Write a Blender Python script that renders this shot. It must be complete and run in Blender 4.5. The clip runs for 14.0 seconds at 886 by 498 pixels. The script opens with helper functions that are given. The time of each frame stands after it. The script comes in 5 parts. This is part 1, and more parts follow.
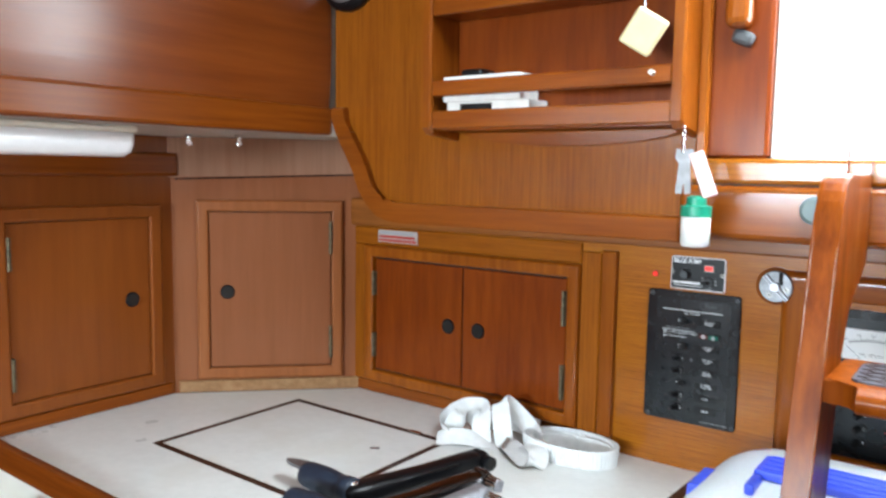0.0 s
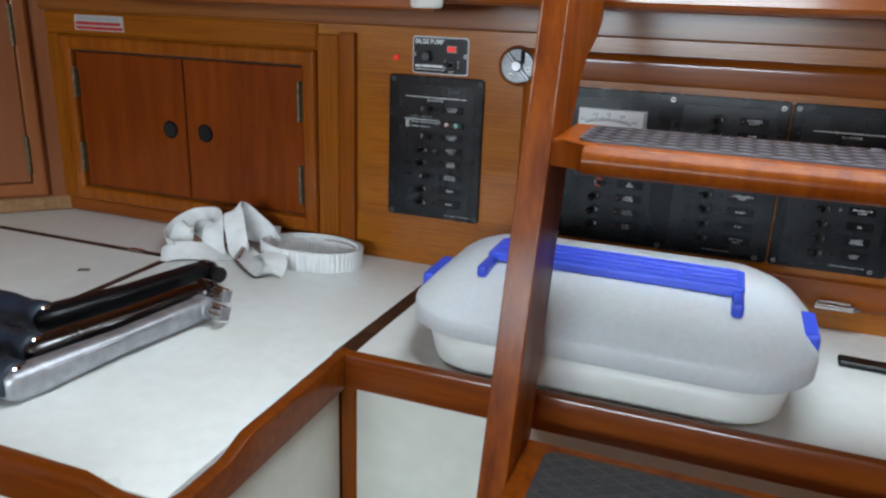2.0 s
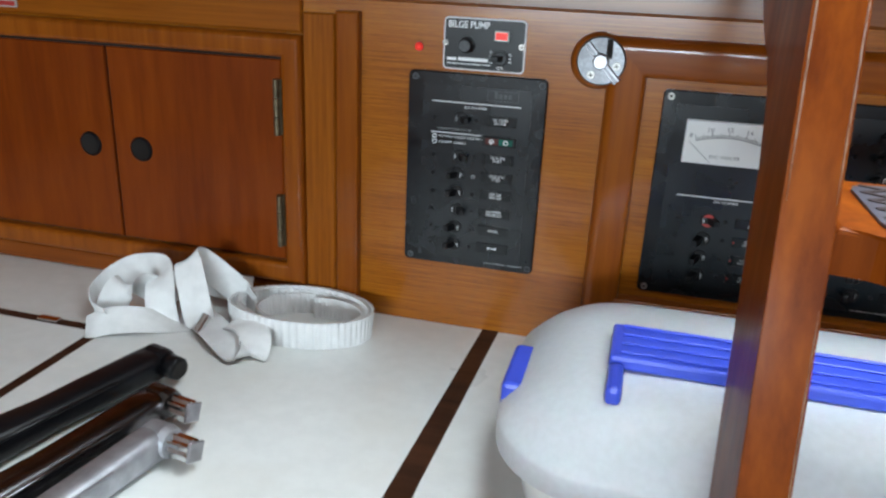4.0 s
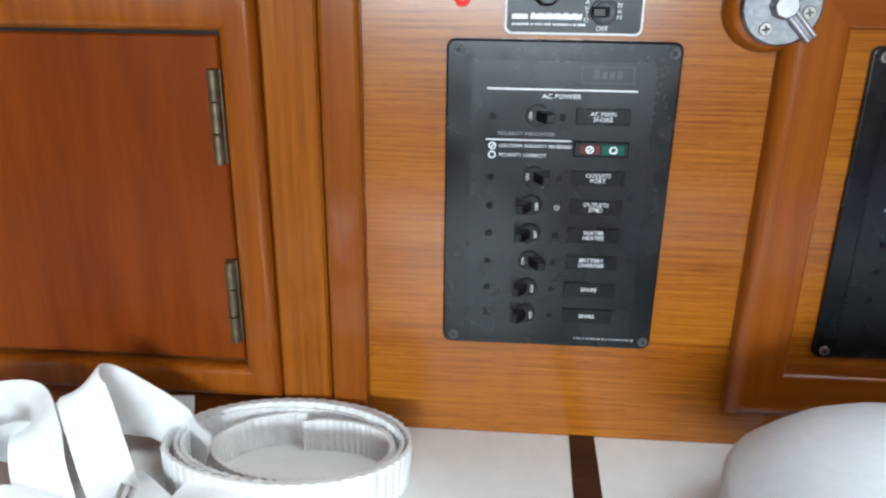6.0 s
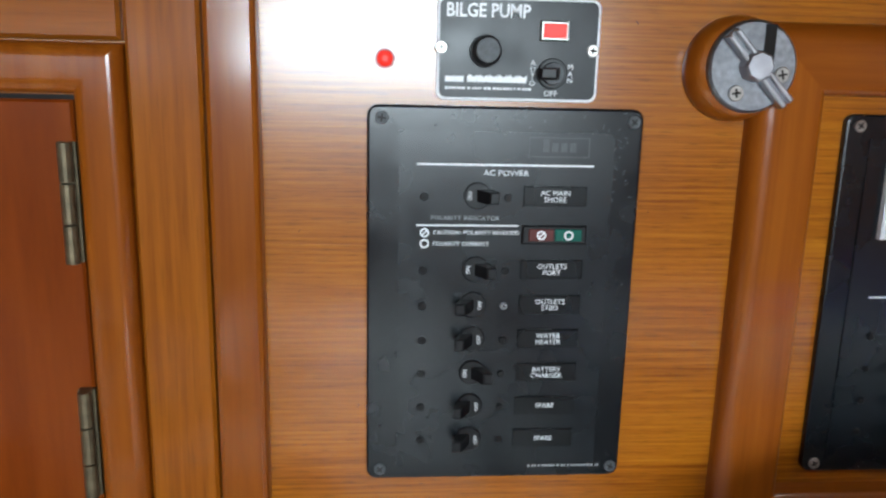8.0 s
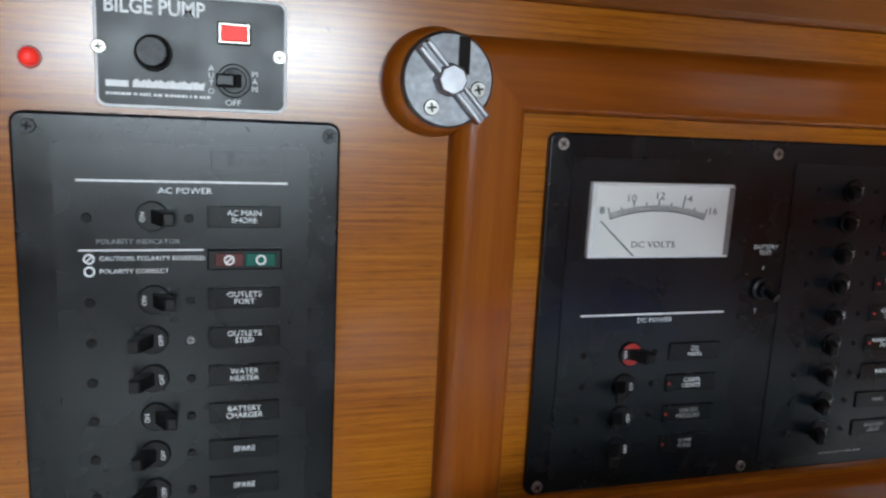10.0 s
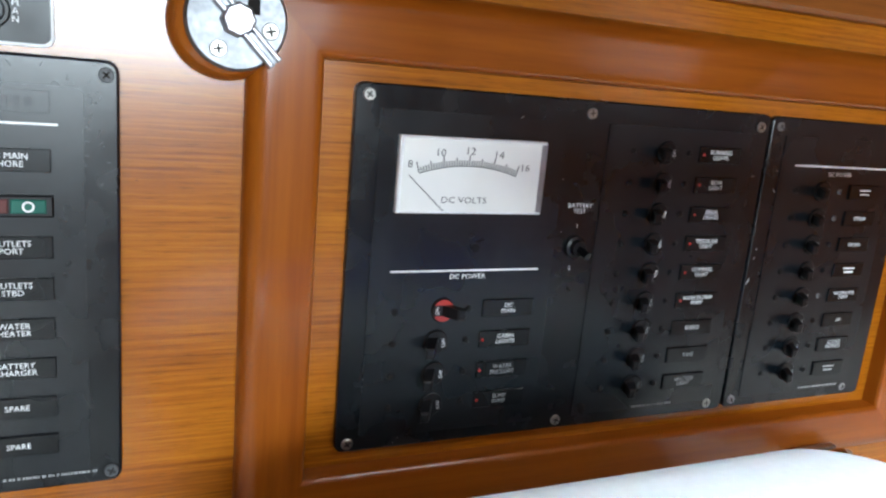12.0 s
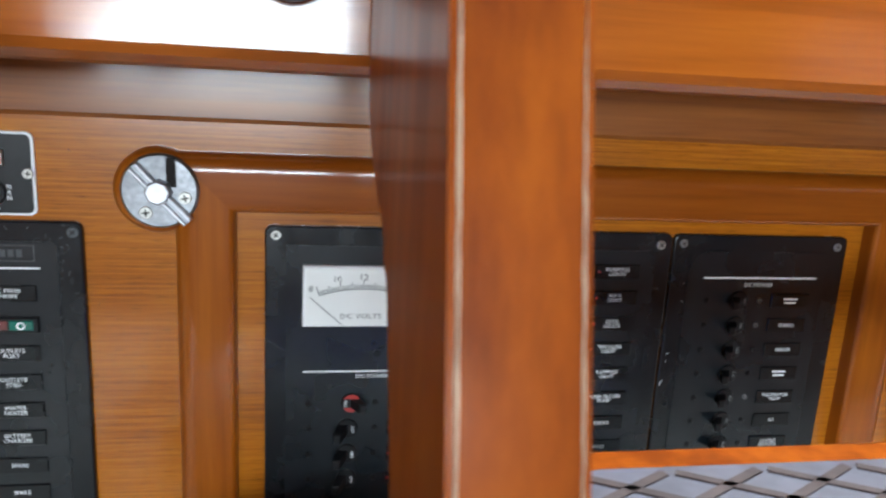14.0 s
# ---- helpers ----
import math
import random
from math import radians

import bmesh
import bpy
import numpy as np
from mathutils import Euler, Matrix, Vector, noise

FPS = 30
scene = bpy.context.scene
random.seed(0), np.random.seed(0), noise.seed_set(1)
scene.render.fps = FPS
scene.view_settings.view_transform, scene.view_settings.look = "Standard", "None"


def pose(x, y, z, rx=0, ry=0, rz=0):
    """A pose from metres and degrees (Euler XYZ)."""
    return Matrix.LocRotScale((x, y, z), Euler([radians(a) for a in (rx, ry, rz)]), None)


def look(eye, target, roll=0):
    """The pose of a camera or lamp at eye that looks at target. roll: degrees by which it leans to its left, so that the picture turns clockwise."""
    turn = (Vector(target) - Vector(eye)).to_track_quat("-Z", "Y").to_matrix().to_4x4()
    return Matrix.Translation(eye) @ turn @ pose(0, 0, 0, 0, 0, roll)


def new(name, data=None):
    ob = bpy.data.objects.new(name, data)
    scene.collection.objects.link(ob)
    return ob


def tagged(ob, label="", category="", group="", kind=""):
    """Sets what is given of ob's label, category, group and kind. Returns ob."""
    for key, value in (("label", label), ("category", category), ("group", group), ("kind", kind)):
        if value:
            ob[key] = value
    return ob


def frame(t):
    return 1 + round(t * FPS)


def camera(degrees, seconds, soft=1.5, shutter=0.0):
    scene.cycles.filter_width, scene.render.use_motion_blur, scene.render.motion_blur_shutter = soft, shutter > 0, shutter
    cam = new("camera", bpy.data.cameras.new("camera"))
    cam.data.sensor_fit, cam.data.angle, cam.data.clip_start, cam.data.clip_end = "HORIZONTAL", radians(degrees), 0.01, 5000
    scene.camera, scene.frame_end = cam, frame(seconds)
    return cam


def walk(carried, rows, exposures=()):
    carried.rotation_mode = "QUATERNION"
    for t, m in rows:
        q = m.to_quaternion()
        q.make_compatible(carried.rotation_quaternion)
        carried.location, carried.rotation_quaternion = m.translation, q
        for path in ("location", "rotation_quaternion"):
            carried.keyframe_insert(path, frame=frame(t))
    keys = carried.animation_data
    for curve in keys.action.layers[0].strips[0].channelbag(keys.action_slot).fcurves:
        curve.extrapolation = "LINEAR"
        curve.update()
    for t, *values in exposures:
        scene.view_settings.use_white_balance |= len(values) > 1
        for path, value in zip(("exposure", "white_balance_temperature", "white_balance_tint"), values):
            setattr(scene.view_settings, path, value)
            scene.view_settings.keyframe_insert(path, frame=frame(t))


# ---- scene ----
cam = camera(60.4, 14.0, soft=2.4, shutter=0.2)
METRES, EYE, TILT, LEAN, TURN = 1.45, 1.4, 0.0, 0.0, 37.1
ROWS = [
    (0.0, 0.0, 0.0, 0.0, 0.09, -5.89, -0.84),
    (0.5, 0.0237, 0.0185, -0.0239, -5.64, -10.78, -0.33),
    (1.0, 0.0366, 0.0381, -0.0487, -10.09, -15.82, -1.08),
    (1.5, 0.0413, 0.0471, -0.0636, -12.4, -19.29, -1.59),
    (2.0, 0.0592, 0.0749, -0.0566, -16.43, -18.10, -2.00),
    (2.5, 0.0731, 0.1540, -0.0519, -16.11, -18.20, -1.31),
    (3.0, 0.0769, 0.1898, -0.0439, -15.36, -18.60, -0.96),
    (3.5, 0.0575, 0.2525, -0.0485, -18.06, -19.83, -1.92),
    (6.0, 0.0464, 0.5798, -0.1009, -32.84, -20.45, -0.7),
    (6.5, 0.0491, 0.6146, -0.1056, -33.84, -19.67, -1.57),
    (7.0, 0.0559, 0.6308, -0.1206, -35.48, -16.8, -1.43),
    (9.5, 0.1088, 0.6285, -0.1242, -50.89, -10.06, -2.24),
    (10.0, 0.1267, 0.6203, -0.1238, -53.22, -10.64, -2.77),
    (10.5, 0.1392, 0.6148, -0.1259, -55.42, -11.26, -3.49),
    (11.0, 0.142, 0.6115, -0.1258, -56.62, -12.04, -3.74),
    (11.5, 0.1503, 0.6019, -0.1269, -59.52, -12.44, -4.3),
    (12.0, 0.1539, 0.5917, -0.1262, -59.99, -12.96, -5.03),
    (12.5, 0.1435, 0.573, -0.1104, -58.66, -13.13, -5.58),
    (13.0, 0.1349, 0.5466, -0.101, -54.97, -13.07, -5.66),
    (13.5, 0.1436, 0.5055, -0.0669, -49.55, -14.2, -3.48),
    (14.0, 0.1872, 0.4643, -0.056, -46.62, -13.22, -3.13),
]
walk(cam, [(t, pose(0, 0, EYE, TILT, LEAN, TURN) @ pose(METRES * x, METRES * y, METRES * z, 90 + pitch, roll, yaw)) for t, x, y, z, yaw, pitch, roll in ROWS],
     exposures=[(0.0, 0.0), (0.5, -0.62), (1.0, -0.9), (1.5, -0.9), (2.0, -0.9), (3.5, -0.75), (6.0, 0.12), (7.0, 0.22), (9.5, -0.65), (11.0, 0.0), (12.5, 0.2), (13.0, 0.15), (13.5, 0.1), (14.0, -0.08)])

# ---- light ----
world = bpy.data.worlds.new("sky")
scene.world = world
world.use_nodes = True
wn = world.node_tree.nodes
sky = wn.new("ShaderNodeTexSky")
sky.sky_type, sky.sun_disc = "NISHITA", False
sky.sun_elevation, sky.sun_rotation = radians(48), radians(150)
wn["Background"].inputs["Strength"].default_value = 0.12
world.node_tree.links.new(sky.outputs["Color"], wn["Background"].inputs["Color"])
sun = new("sun", bpy.data.lights.new("sun", "SUN"))
sun.data.energy, sun.data.angle, sun.data.color = 1.0, radians(12), (1.0, 0.95, 0.88)
sun.matrix_world = look((0, 0, 6), (1.5, 2.6, 2.0))


def opening_light(name, eye, target, w, h, watts, colour=(0.82, 0.935, 1.0)):
    """Daylight that falls in through an opening of w by h metres."""
    lamp = new(name, bpy.data.lights.new(name, "AREA"))
    lamp.data.shape, lamp.data.size, lamp.data.size_y = "RECTANGLE", w, h
    lamp.data.energy, lamp.data.color = watts, colour
    lamp.matrix_world = look(eye, target)


opening_light("companionway_daylight", (0.13, 1.20, 1.69), (0.13, 0.0, 1.69), 0.76, 0.50, 22.0)
opening_light("hatch_daylight", (0.10, 0.80, 1.965), (0.10, 0.80, 0.0), 0.62, 0.56, 31.0)
opening_light("saloon_hatch_daylight", (-0.72, -1.45, 1.965), (-0.72, -1.45, 0.0), 0.7, 0.7, 4.0)
opening_light("saloon_window_daylight", (-0.45, -2.44, 1.47), (-0.45, 0.0, 1.47), 1.55, 0.42, 145.0, (0.76, 0.91, 1.0))


# ---- materials ----
def material(name):
    m = bpy.data.materials.new(name)
    m.use_nodes = True
    nt = m.node_tree
    return m, nt, nt.nodes, nt.links, nt.nodes["Principled BSDF"]


def ramp(nodes, stops):
    r = nodes.new("ShaderNodeValToRGB")
    e = r.color_ramp.elements
    while len(e) < len(stops):
        e.new(0.5)
    for k, (pos, col) in zip(e, stops):
        k.position, k.color = pos, (*col, 1)
    return r


def wood(name, dark, mid, light, axis="Z", rough=0.3, coat=0.35, fine=95.0, figure=9.0, relief=0.12, pores=0.35, vary=0.25, run=0.045, gloss=0.14, sheen=0.12, contrast=1.1):
    """Varnished timber: long grain along axis, pores, broad figure and a little wear in the gloss."""
    m, nt, N, L, b = material(name)
    tc, mp, mp2 = N.new("ShaderNodeTexCoord"), N.new("ShaderNodeMapping"), N.new("ShaderNodeMapping")
    k = "XYZ".index(axis)
    s, s2 = [fine] * 3, [figure] * 3
    s[k], s2[k] = fine * run, figure * 0.12
    mp.inputs["Scale"].default_value, mp2.inputs["Scale"].default_value = s, s2
    oi = N.new("ShaderNodeObjectInfo")
    add = N.new("ShaderNodeVectorMath")
    add.operation = "MULTIPLY_ADD"
    comb = N.new("ShaderNodeCombineXYZ")
    for i in range(3):
        L.new(oi.outputs["Random"], comb.inputs[i])
    L.new(comb.outputs[0], add.inputs[0])
    add.inputs[1].default_value = (3.1, 2.3, 1.7)
    L.new(tc.outputs["Object"], add.inputs[2])
    L.new(add.outputs[0], mp.inputs["Vector"])
    L.new(add.outputs[0], mp2.inputs["Vector"])
    grain, fig = N.new("ShaderNodeTexNoise"), N.new("ShaderNodeTexNoise")
    grain.inputs["Scale"].default_value, grain.inputs["Detail"].default_value, grain.inputs["Roughness"].default_value = 1.0, 7.0, 0.62
    fig.inputs["Scale"].default_value, fig.inputs["Detail"].default_value, fig.inputs["Distortion"].default_value = 1.0, 3.0, 0.8
    L.new(mp.outputs[0], grain.inputs["Vector"])
    L.new(mp2.outputs[0], fig.inputs["Vector"])
    mixv = N.new("ShaderNodeMath")
    mixv.operation = "MULTIPLY_ADD"
    L.new(fig.outputs["Fac"], mixv.inputs[0])
    mixv.inputs[1].default_value = 0.45
    off = N.new("ShaderNodeMath")
    off.operation = "MULTIPLY_ADD"
    L.new(grain.outputs["Fac"], off.inputs[0])
    off.inputs[1].default_value, off.inputs[2].default_value = contrast, 0.28 - 0.5 * contrast
    L.new(off.outputs[0], mixv.inputs[2])
    r = ramp(N, [(0.25, dark), (0.5, mid), (0.78, light)])
    L.new(mixv.outputs[0], r.inputs["Fac"])
    # dark pores, short and thin along the grain
    mp3 = N.new("ShaderNodeMapping")
    s3 = [fine * 3.0] * 3
    s3[k] = fine * 0.12
    mp3.inputs["Scale"].default_value = s3
    L.new(add.outputs[0], mp3.inputs["Vector"])
    pore = N.new("ShaderNodeTexNoise")
    pore.inputs["Scale"].default_value, pore.inputs["Detail"].default_value = 1.0, 2.0
    L.new(mp3.outputs[0], pore.inputs["Vector"])
    pr = ramp(N, [(0.56, (1, 1, 1)), (0.72, (1 - pores,) * 3)])
    L.new(pore.outputs["Fac"], pr.inputs["Fac"])
    mul = N.new("ShaderNodeMix")
    mul.data_type, mul.blend_type = "RGBA", "MULTIPLY"
    mul.inputs["Factor"].default_value = 1.0
    L.new(r.outputs["Color"], mul.inputs["A"])
    L.new(pr.outputs["Color"], mul.inputs["B"])
    hsv = N.new("ShaderNodeHueSaturation")
    vr = N.new("ShaderNodeMapRange")
    vr.inputs["To Min"].default_value, vr.inputs["To Max"].default_value = 1 - vary, 1 + vary
    L.new(oi.outputs["Random"], vr.inputs["Value"])
    L.new(vr.outputs[0], hsv.inputs["Value"])
    L.new(mul.outputs["Result"], hsv.inputs["Color"])
    L.new(hsv.outputs["Color"], b.inputs["Base Color"])
    wear = N.new("ShaderNodeTexNoise")
    wear.inputs["Scale"].default_value, wear.inputs["Detail"].default_value = 14.0, 4.0
    L.new(tc.outputs["Object"], wear.inputs["Vector"])
    rr = N.new("ShaderNodeMapRange")
    rr.inputs["From Min"].default_value, rr.inputs["From Max"].default_value = 0.3, 0.7
    rr.inputs["To Min"].default_value, rr.inputs["To Max"].default_value = rough * 1.25, rough * 1.8
    L.new(wear.outputs["Fac"], rr.inputs["Value"])
    L.new(rr.outputs[0], b.inputs["Roughness"])
    b.inputs["Specular IOR Level"].default_value, b.inputs["Coat IOR"].default_value = sheen, 1.6
    b.inputs["Coat Weight"].default_value, b.inputs["Coat Roughness"].default_value = coat * 1.2, gloss
    bump = N.new("ShaderNodeBump")
    bump.inputs["Strength"].default_value, bump.inputs["Distance"].default_value = relief, 0.0006
    L.new(grain.outputs["Fac"], bump.inputs["Height"])
    L.new(bump.outputs[0], b.inputs["Normal"])
    return m


def plain(name, colour, rough=0.5, metal=0.0, mottled=0.08, scale=40.0, relief=0.05, coat=0.0, sub=0.0, stain=None, trans=0.0, spec=0.5):
    """A made surface with slight unevenness at two scales; stain: a second colour in faint patches."""
    m, nt, N, L, b = material(name)
    tc = N.new("ShaderNodeTexCoord")
    n1, n2 = N.new("ShaderNodeTexNoise"), N.new("ShaderNodeTexNoise")
    n1.inputs["Scale"].default_value, n1.inputs["Detail"].default_value = scale, 5.0
    n2.inputs["Scale"].default_value, n2.inputs["Detail"].default_value = scale * 0.12, 4.0
    for n in (n1, n2):
        L.new(tc.outputs["Object"], n.inputs["Vector"])
    lo, hi = [c * (1 - mottled) for c in colour], [min(1, c * (1 + mottled)) for c in colour]
    r = ramp(N, [(0.35, lo), (0.65, hi)])
    L.new(n1.outputs["Fac"], r.inputs["Fac"])
    out = r.outputs["Color"]
    if stain:
        mx = N.new("ShaderNodeMix")
        mx.data_type = "RGBA"
        sr = ramp(N, [(0.52, (0, 0, 0)), (0.75, (0.6, 0.6, 0.6))])
        L.new(n2.outputs["Fac"], sr.inputs["Fac"])
        L.new(sr.outputs["Color"], mx.inputs["Factor"])
        L.new(out, mx.inputs["A"])
        mx.inputs["B"].default_value = (*stain, 1)
        out = mx.outputs["Result"]
    L.new(out, b.inputs["Base Color"])
    rr = N.new("ShaderNodeMapRange")
    rr.inputs["From Min"].default_value, rr.inputs["From Max"].default_value = 0.3, 0.7
    rr.inputs["To Min"].default_value, rr.inputs["To Max"].default_value = rough * 0.85, min(1, rough * 1.2)
    L.new(n2.outputs["Fac"], rr.inputs["Value"])
    L.new(rr.outputs[0], b.inputs["Roughness"])
    b.inputs["Metallic"].default_value = metal
    b.inputs["Specular IOR Level"].default_value = spec
    b.inputs["Coat Weight"].default_value = coat
    if sub:
        b.inputs["Subsurface Weight"].default_value, b.inputs["Subsurface Scale"].default_value = sub, 0.01
    if trans:
        b.inputs["Transmission Weight"].default_value = trans
    if relief:
        bump = N.new("ShaderNodeBump")
        bump.inputs["Strength"].default_value, bump.inputs["Distance"].default_value = relief, 0.0008
        L.new(n1.outputs["Fac"], bump.inputs["Height"])
        L.new(bump.outputs[0], b.inputs["Normal"])
    return m


def glowing(name, colour, strength):
    m, nt, N, L, b = material(name)
    b.inputs["Base Color"].default_value = (*colour, 1)
    b.inputs["Emission Color"].default_value = (*colour, 1)
    b.inputs["Emission Strength"].default_value = strength
    return m


TEAK_H = wood("teak_veneer_level", (0.18, 0.044, 0.0022), (0.305, 0.090, 0.0038), (0.41, 0.145, 0.008), "X", 0.22, 0.6, 520, 12, 0.35, 0.45, 0.04, 0.02, 0.20, 0.06, 1.25)
TEAK_V = wood("teak_veneer_upright", (0.18, 0.045, 0.003), (0.24, 0.066, 0.0042), (0.295, 0.090, 0.0065), "Z", 0.28, 0.25, 240, 9, 0.1, 0.2, 0.05, 0.03, 0.14, 0.07)
GOLD_H = wood("golden_teak_rail", (0.18, 0.045, 0.003), (0.24, 0.066, 0.0042), (0.295, 0.090, 0.0065), "X", 0.28, 0.25, 160, 9, 0.1, 0.15, 0.05, 0.03, 0.14, 0.07)
SIDE = wood("side_locker_teak", (0.175, 0.043, 0.0062), (0.215, 0.056, 0.0082), (0.255, 0.070, 0.011), "Z", 0.3, 0.25, 60, 7, 0.03, 0.05, 0.04, 0.06, 0.18, 0.10, 0.6)
DOOR = wood("mahogany_door", (0.125, 0.020, 0.0014), (0.165, 0.030, 0.0020), (0.205, 0.042, 0.0032), "Z", 0.3, 0.15, 40, 9, 0.03, 0.08, 0.05, 0.12, 0.16, 0.08, 1.3)
TRIM_V = wood("teak_trim_upright", (0.165, 0.037, 0.0026), (0.218, 0.054, 0.0038), (0.27, 0.075, 0.006), "Z", 0.25, 0.4, 90, 9, 0.05, 0.12, 0.1, 0.05, 0.13, 0.07)
TRIM_H = wood("teak_trim_level", (0.152, 0.033, 0.0024), (0.203, 0.048, 0.0034), (0.255, 0.067, 0.0055), "X", 0.25, 0.4, 90, 9, 0.05, 0.12, 0.1, 0.05, 0.13, 0.07)
TRIM_Y = wood("teak_trim_athwart", (0.160, 0.034, 0.0028), (0.215, 0.050, 0.0040), (0.265, 0.068, 0.006), "Y", 0.25, 0.18, 120, 9, 0.05, 0.12, 0.1, 0.03, 0.2, 0.08)
BOARD = wood("brown_teak_board", (0.135, 0.038, 0.006), (0.205, 0.062, 0.010), (0.275, 0.092, 0.017), "X", 0.30, 0.4, 110, 9, 0.1, 0.2, 0.08, 0.025, 0.2, 0.15)
OVERHEAD = wood("varnished_locker_front", (0.165, 0.035, 0.005), (0.215, 0.049, 0.007), (0.26, 0.064, 0.010), "Y", 0.24, 0.6, 30, 5, 0.02, 0.08, 0.05, 0.08, 0.22)
PINKWOOD = wood("faded_corner_locker", (0.195, 0.062, 0.022), (0.228, 0.076, 0.029), (0.262, 0.092, 0.037), "Z", 0.4, 0.2, 70, 6, 0.03, 0.05, 0.05, 0.05, 0.16, 0.12, 0.6)
PINKTRIM = wood("faded_corner_trim", (0.205, 0.062, 0.017), (0.245, 0.078, 0.023), (0.285, 0.097, 0.032), "Z", 0.35, 0.25, 90, 8, 0.04, 0.08, 0.06, 0.04, 0.16, 0.12, 0.7)
PINKGREY = wood("greyed_corner_board", (0.25, 0.125, 0.075), (0.285, 0.145, 0.090), (0.32, 0.168, 0.108), "Z", 0.45, 0.2, 70, 6, 0.03, 0.08, 0.05, 0.05)
SEAM = wood("dark_inlay", (0.022, 0.009, 0.005), (0.042, 0.016, 0.008), (0.07, 0.026, 0.012), "X", 0.4, 0.2, 60, 8, 0.05, 0.2, 0.05)
FIDDLE = wood("fiddle_teak", (0.095, 0.018, 0.0016), (0.140, 0.029, 0.0024), (0.185, 0.043, 0.004), "X", 0.25, 0.35, 90, 9, 0.05, 0.12, 0.1, 0.05, 0.14, 0.07)
LADDER = wood("ladder_teak", (0.105, 0.019, 0.0013), (0.162, 0.033, 0.0021), (0.215, 0.050, 0.0034), "Z", 0.26, 0.09, 60, 6, 0.05, 0.12, 0.05, 0.08, 0.16, 0.06, 1.7)
WORN = wood("worn_bare_wood", (0.32, 0.24, 0.16), (0.42, 0.33, 0.24), (0.52, 0.43, 0.33), "Z", 0.5, 0.0, 90, 20, 0.2, 0.3, 0.1)
PALE = wood("pale_worn_strip", (0.20, 0.10, 0.045), (0.26, 0.14, 0.066), (0.32, 0.18, 0.092), "X", 0.5, 0.0, 90, 20, 0.2, 0.2, 0.1)
LAMINATE = plain("white_laminate", (0.72, 0.735, 0.72), 0.32, 0, 0.03, 60, 0.02, 0.15, stain=(0.64, 0.63, 0.58))
PANELWHITE = plain("cream_panel", (0.66, 0.68, 0.62), 0.4, 0, 0.04, 30, 0.02, stain=(0.57, 0.57, 0.49))
HEADLINER = plain("grey_white_liner", (0.50, 0.47, 0.42), 0.6, 0, 0.05, 50, 0.1, stain=(0.42, 0.38, 0.33))
BLACK = plain("black_panel_enamel", (0.0034, 0.0048, 0.0066), 0.25, 0, 0.25, 420, 0.04, stain=(0.005, 0.007, 0.009), spec=0.38)
BLACK_FILM = plain("black_panel_film", (0.0038, 0.0060, 0.0084), 0.27, 0, 0.2, 160, 0.03, stain=(0.0055, 0.0082, 0.0110), spec=0.42)
SATIN = plain("satin_black_plate", (0.0040, 0.0052, 0.0068), 0.34, 0, 0.2, 300, 0.04, spec=0.3)
BLACK_PLASTIC = plain("black_plastic", (0.0045, 0.0045, 0.0055), 0.33, 0, 0.2, 80, 0.05, spec=0.25)
TAG = plain("black_tag", (0.004, 0.005, 0.006), 0.25, 0, 0.2, 80, 0.03, spec=0.3)
INK = plain("white_print", (0.80, 0.82, 0.84), 0.5, 0, 0.04, 300, 0)
DIMINK = plain("faded_print", (0.28, 0.29, 0.30), 0.5, 0, 0.1, 300, 0)
FAINT = plain("ghost_print", (0.035, 0.038, 0.043), 0.45, 0, 0.1, 300, 0)
DARKGREY = plain("dark_grey_plastic", (0.045, 0.05, 0.055), 0.5, 0, 0.3, 400, 0.3)
DARKINK = plain("dark_print", (0.05, 0.055, 0.06), 0.5, 0, 0.1, 300, 0)
CHROME = plain("chrome", (0.74, 0.75, 0.77), 0.14, 1.0, 0.1, 60, 0.04, stain=(0.55, 0.52, 0.48))
DULLCHROME = plain("worn_chrome", (0.40, 0.40, 0.43), 0.38, 1.0, 0.2, 70, 0.1, stain=(0.30, 0.29, 0.29))
PITTED = plain("pitted_chrome", (0.21, 0.215, 0.23), 0.42, 1.0, 0.18, 300, 0.08, stain=(0.11, 0.11, 0.115))
# chrome with the dark surroundings it mirrors put into its base colour
DARKREFLECT = plain("chrome_dark_reflection", (0.13, 0.125, 0.13), 0.24, 1.0, 0.2, 70, 0.05, stain=(0.07, 0.06, 0.06))
GALVANISED = plain("dull_grey_alloy", (0.42, 0.43, 0.46), 0.48, 0.85, 0.15, 60, 0.15, stain=(0.30, 0.30, 0.32))
STEEL = plain("screw_steel", (0.36, 0.35, 0.33), 0.35, 1.0, 0.2, 200, 0.05)
BRASS = plain("tarnished_brass", (0.13, 0.10, 0.058), 0.48, 0.7, 0.3, 120, 0.15, stain=(0.07, 0.062, 0.042))
# near-black that paints the shade inside holes, slots and gaps
HOLE_SHADE = plain("painted_hole_shade", (0.006, 0.004, 0.003), 0.8, 0, 0.1, 50, 0)
RED = plain("red_plastic", (0.36, 0.028, 0.024), 0.35, 0, 0.1, 80, 0.02)
DARKRED = plain("dark_red_lens", (0.10, 0.03, 0.028), 0.2, 0, 0.1, 80, 0, 0.5)
GREEN = plain("green_lens", (0.005, 0.10, 0.075), 0.2, 0, 0.1, 80, 0, 0.5)
REDGLOW = glowing("red_lens", (0.85, 0.03, 0.02), 0.55)
METERFACE = plain("meter_card", (0.70, 0.72, 0.70), 0.35, 0, 0.02, 40, 0, 0.4)
COOLER = plain("cooler_plastic", (0.70, 0.71, 0.69), 0.45, 0, 0.03, 25, 0.05, sub=0.1, stain=(0.64, 0.64, 0.59))
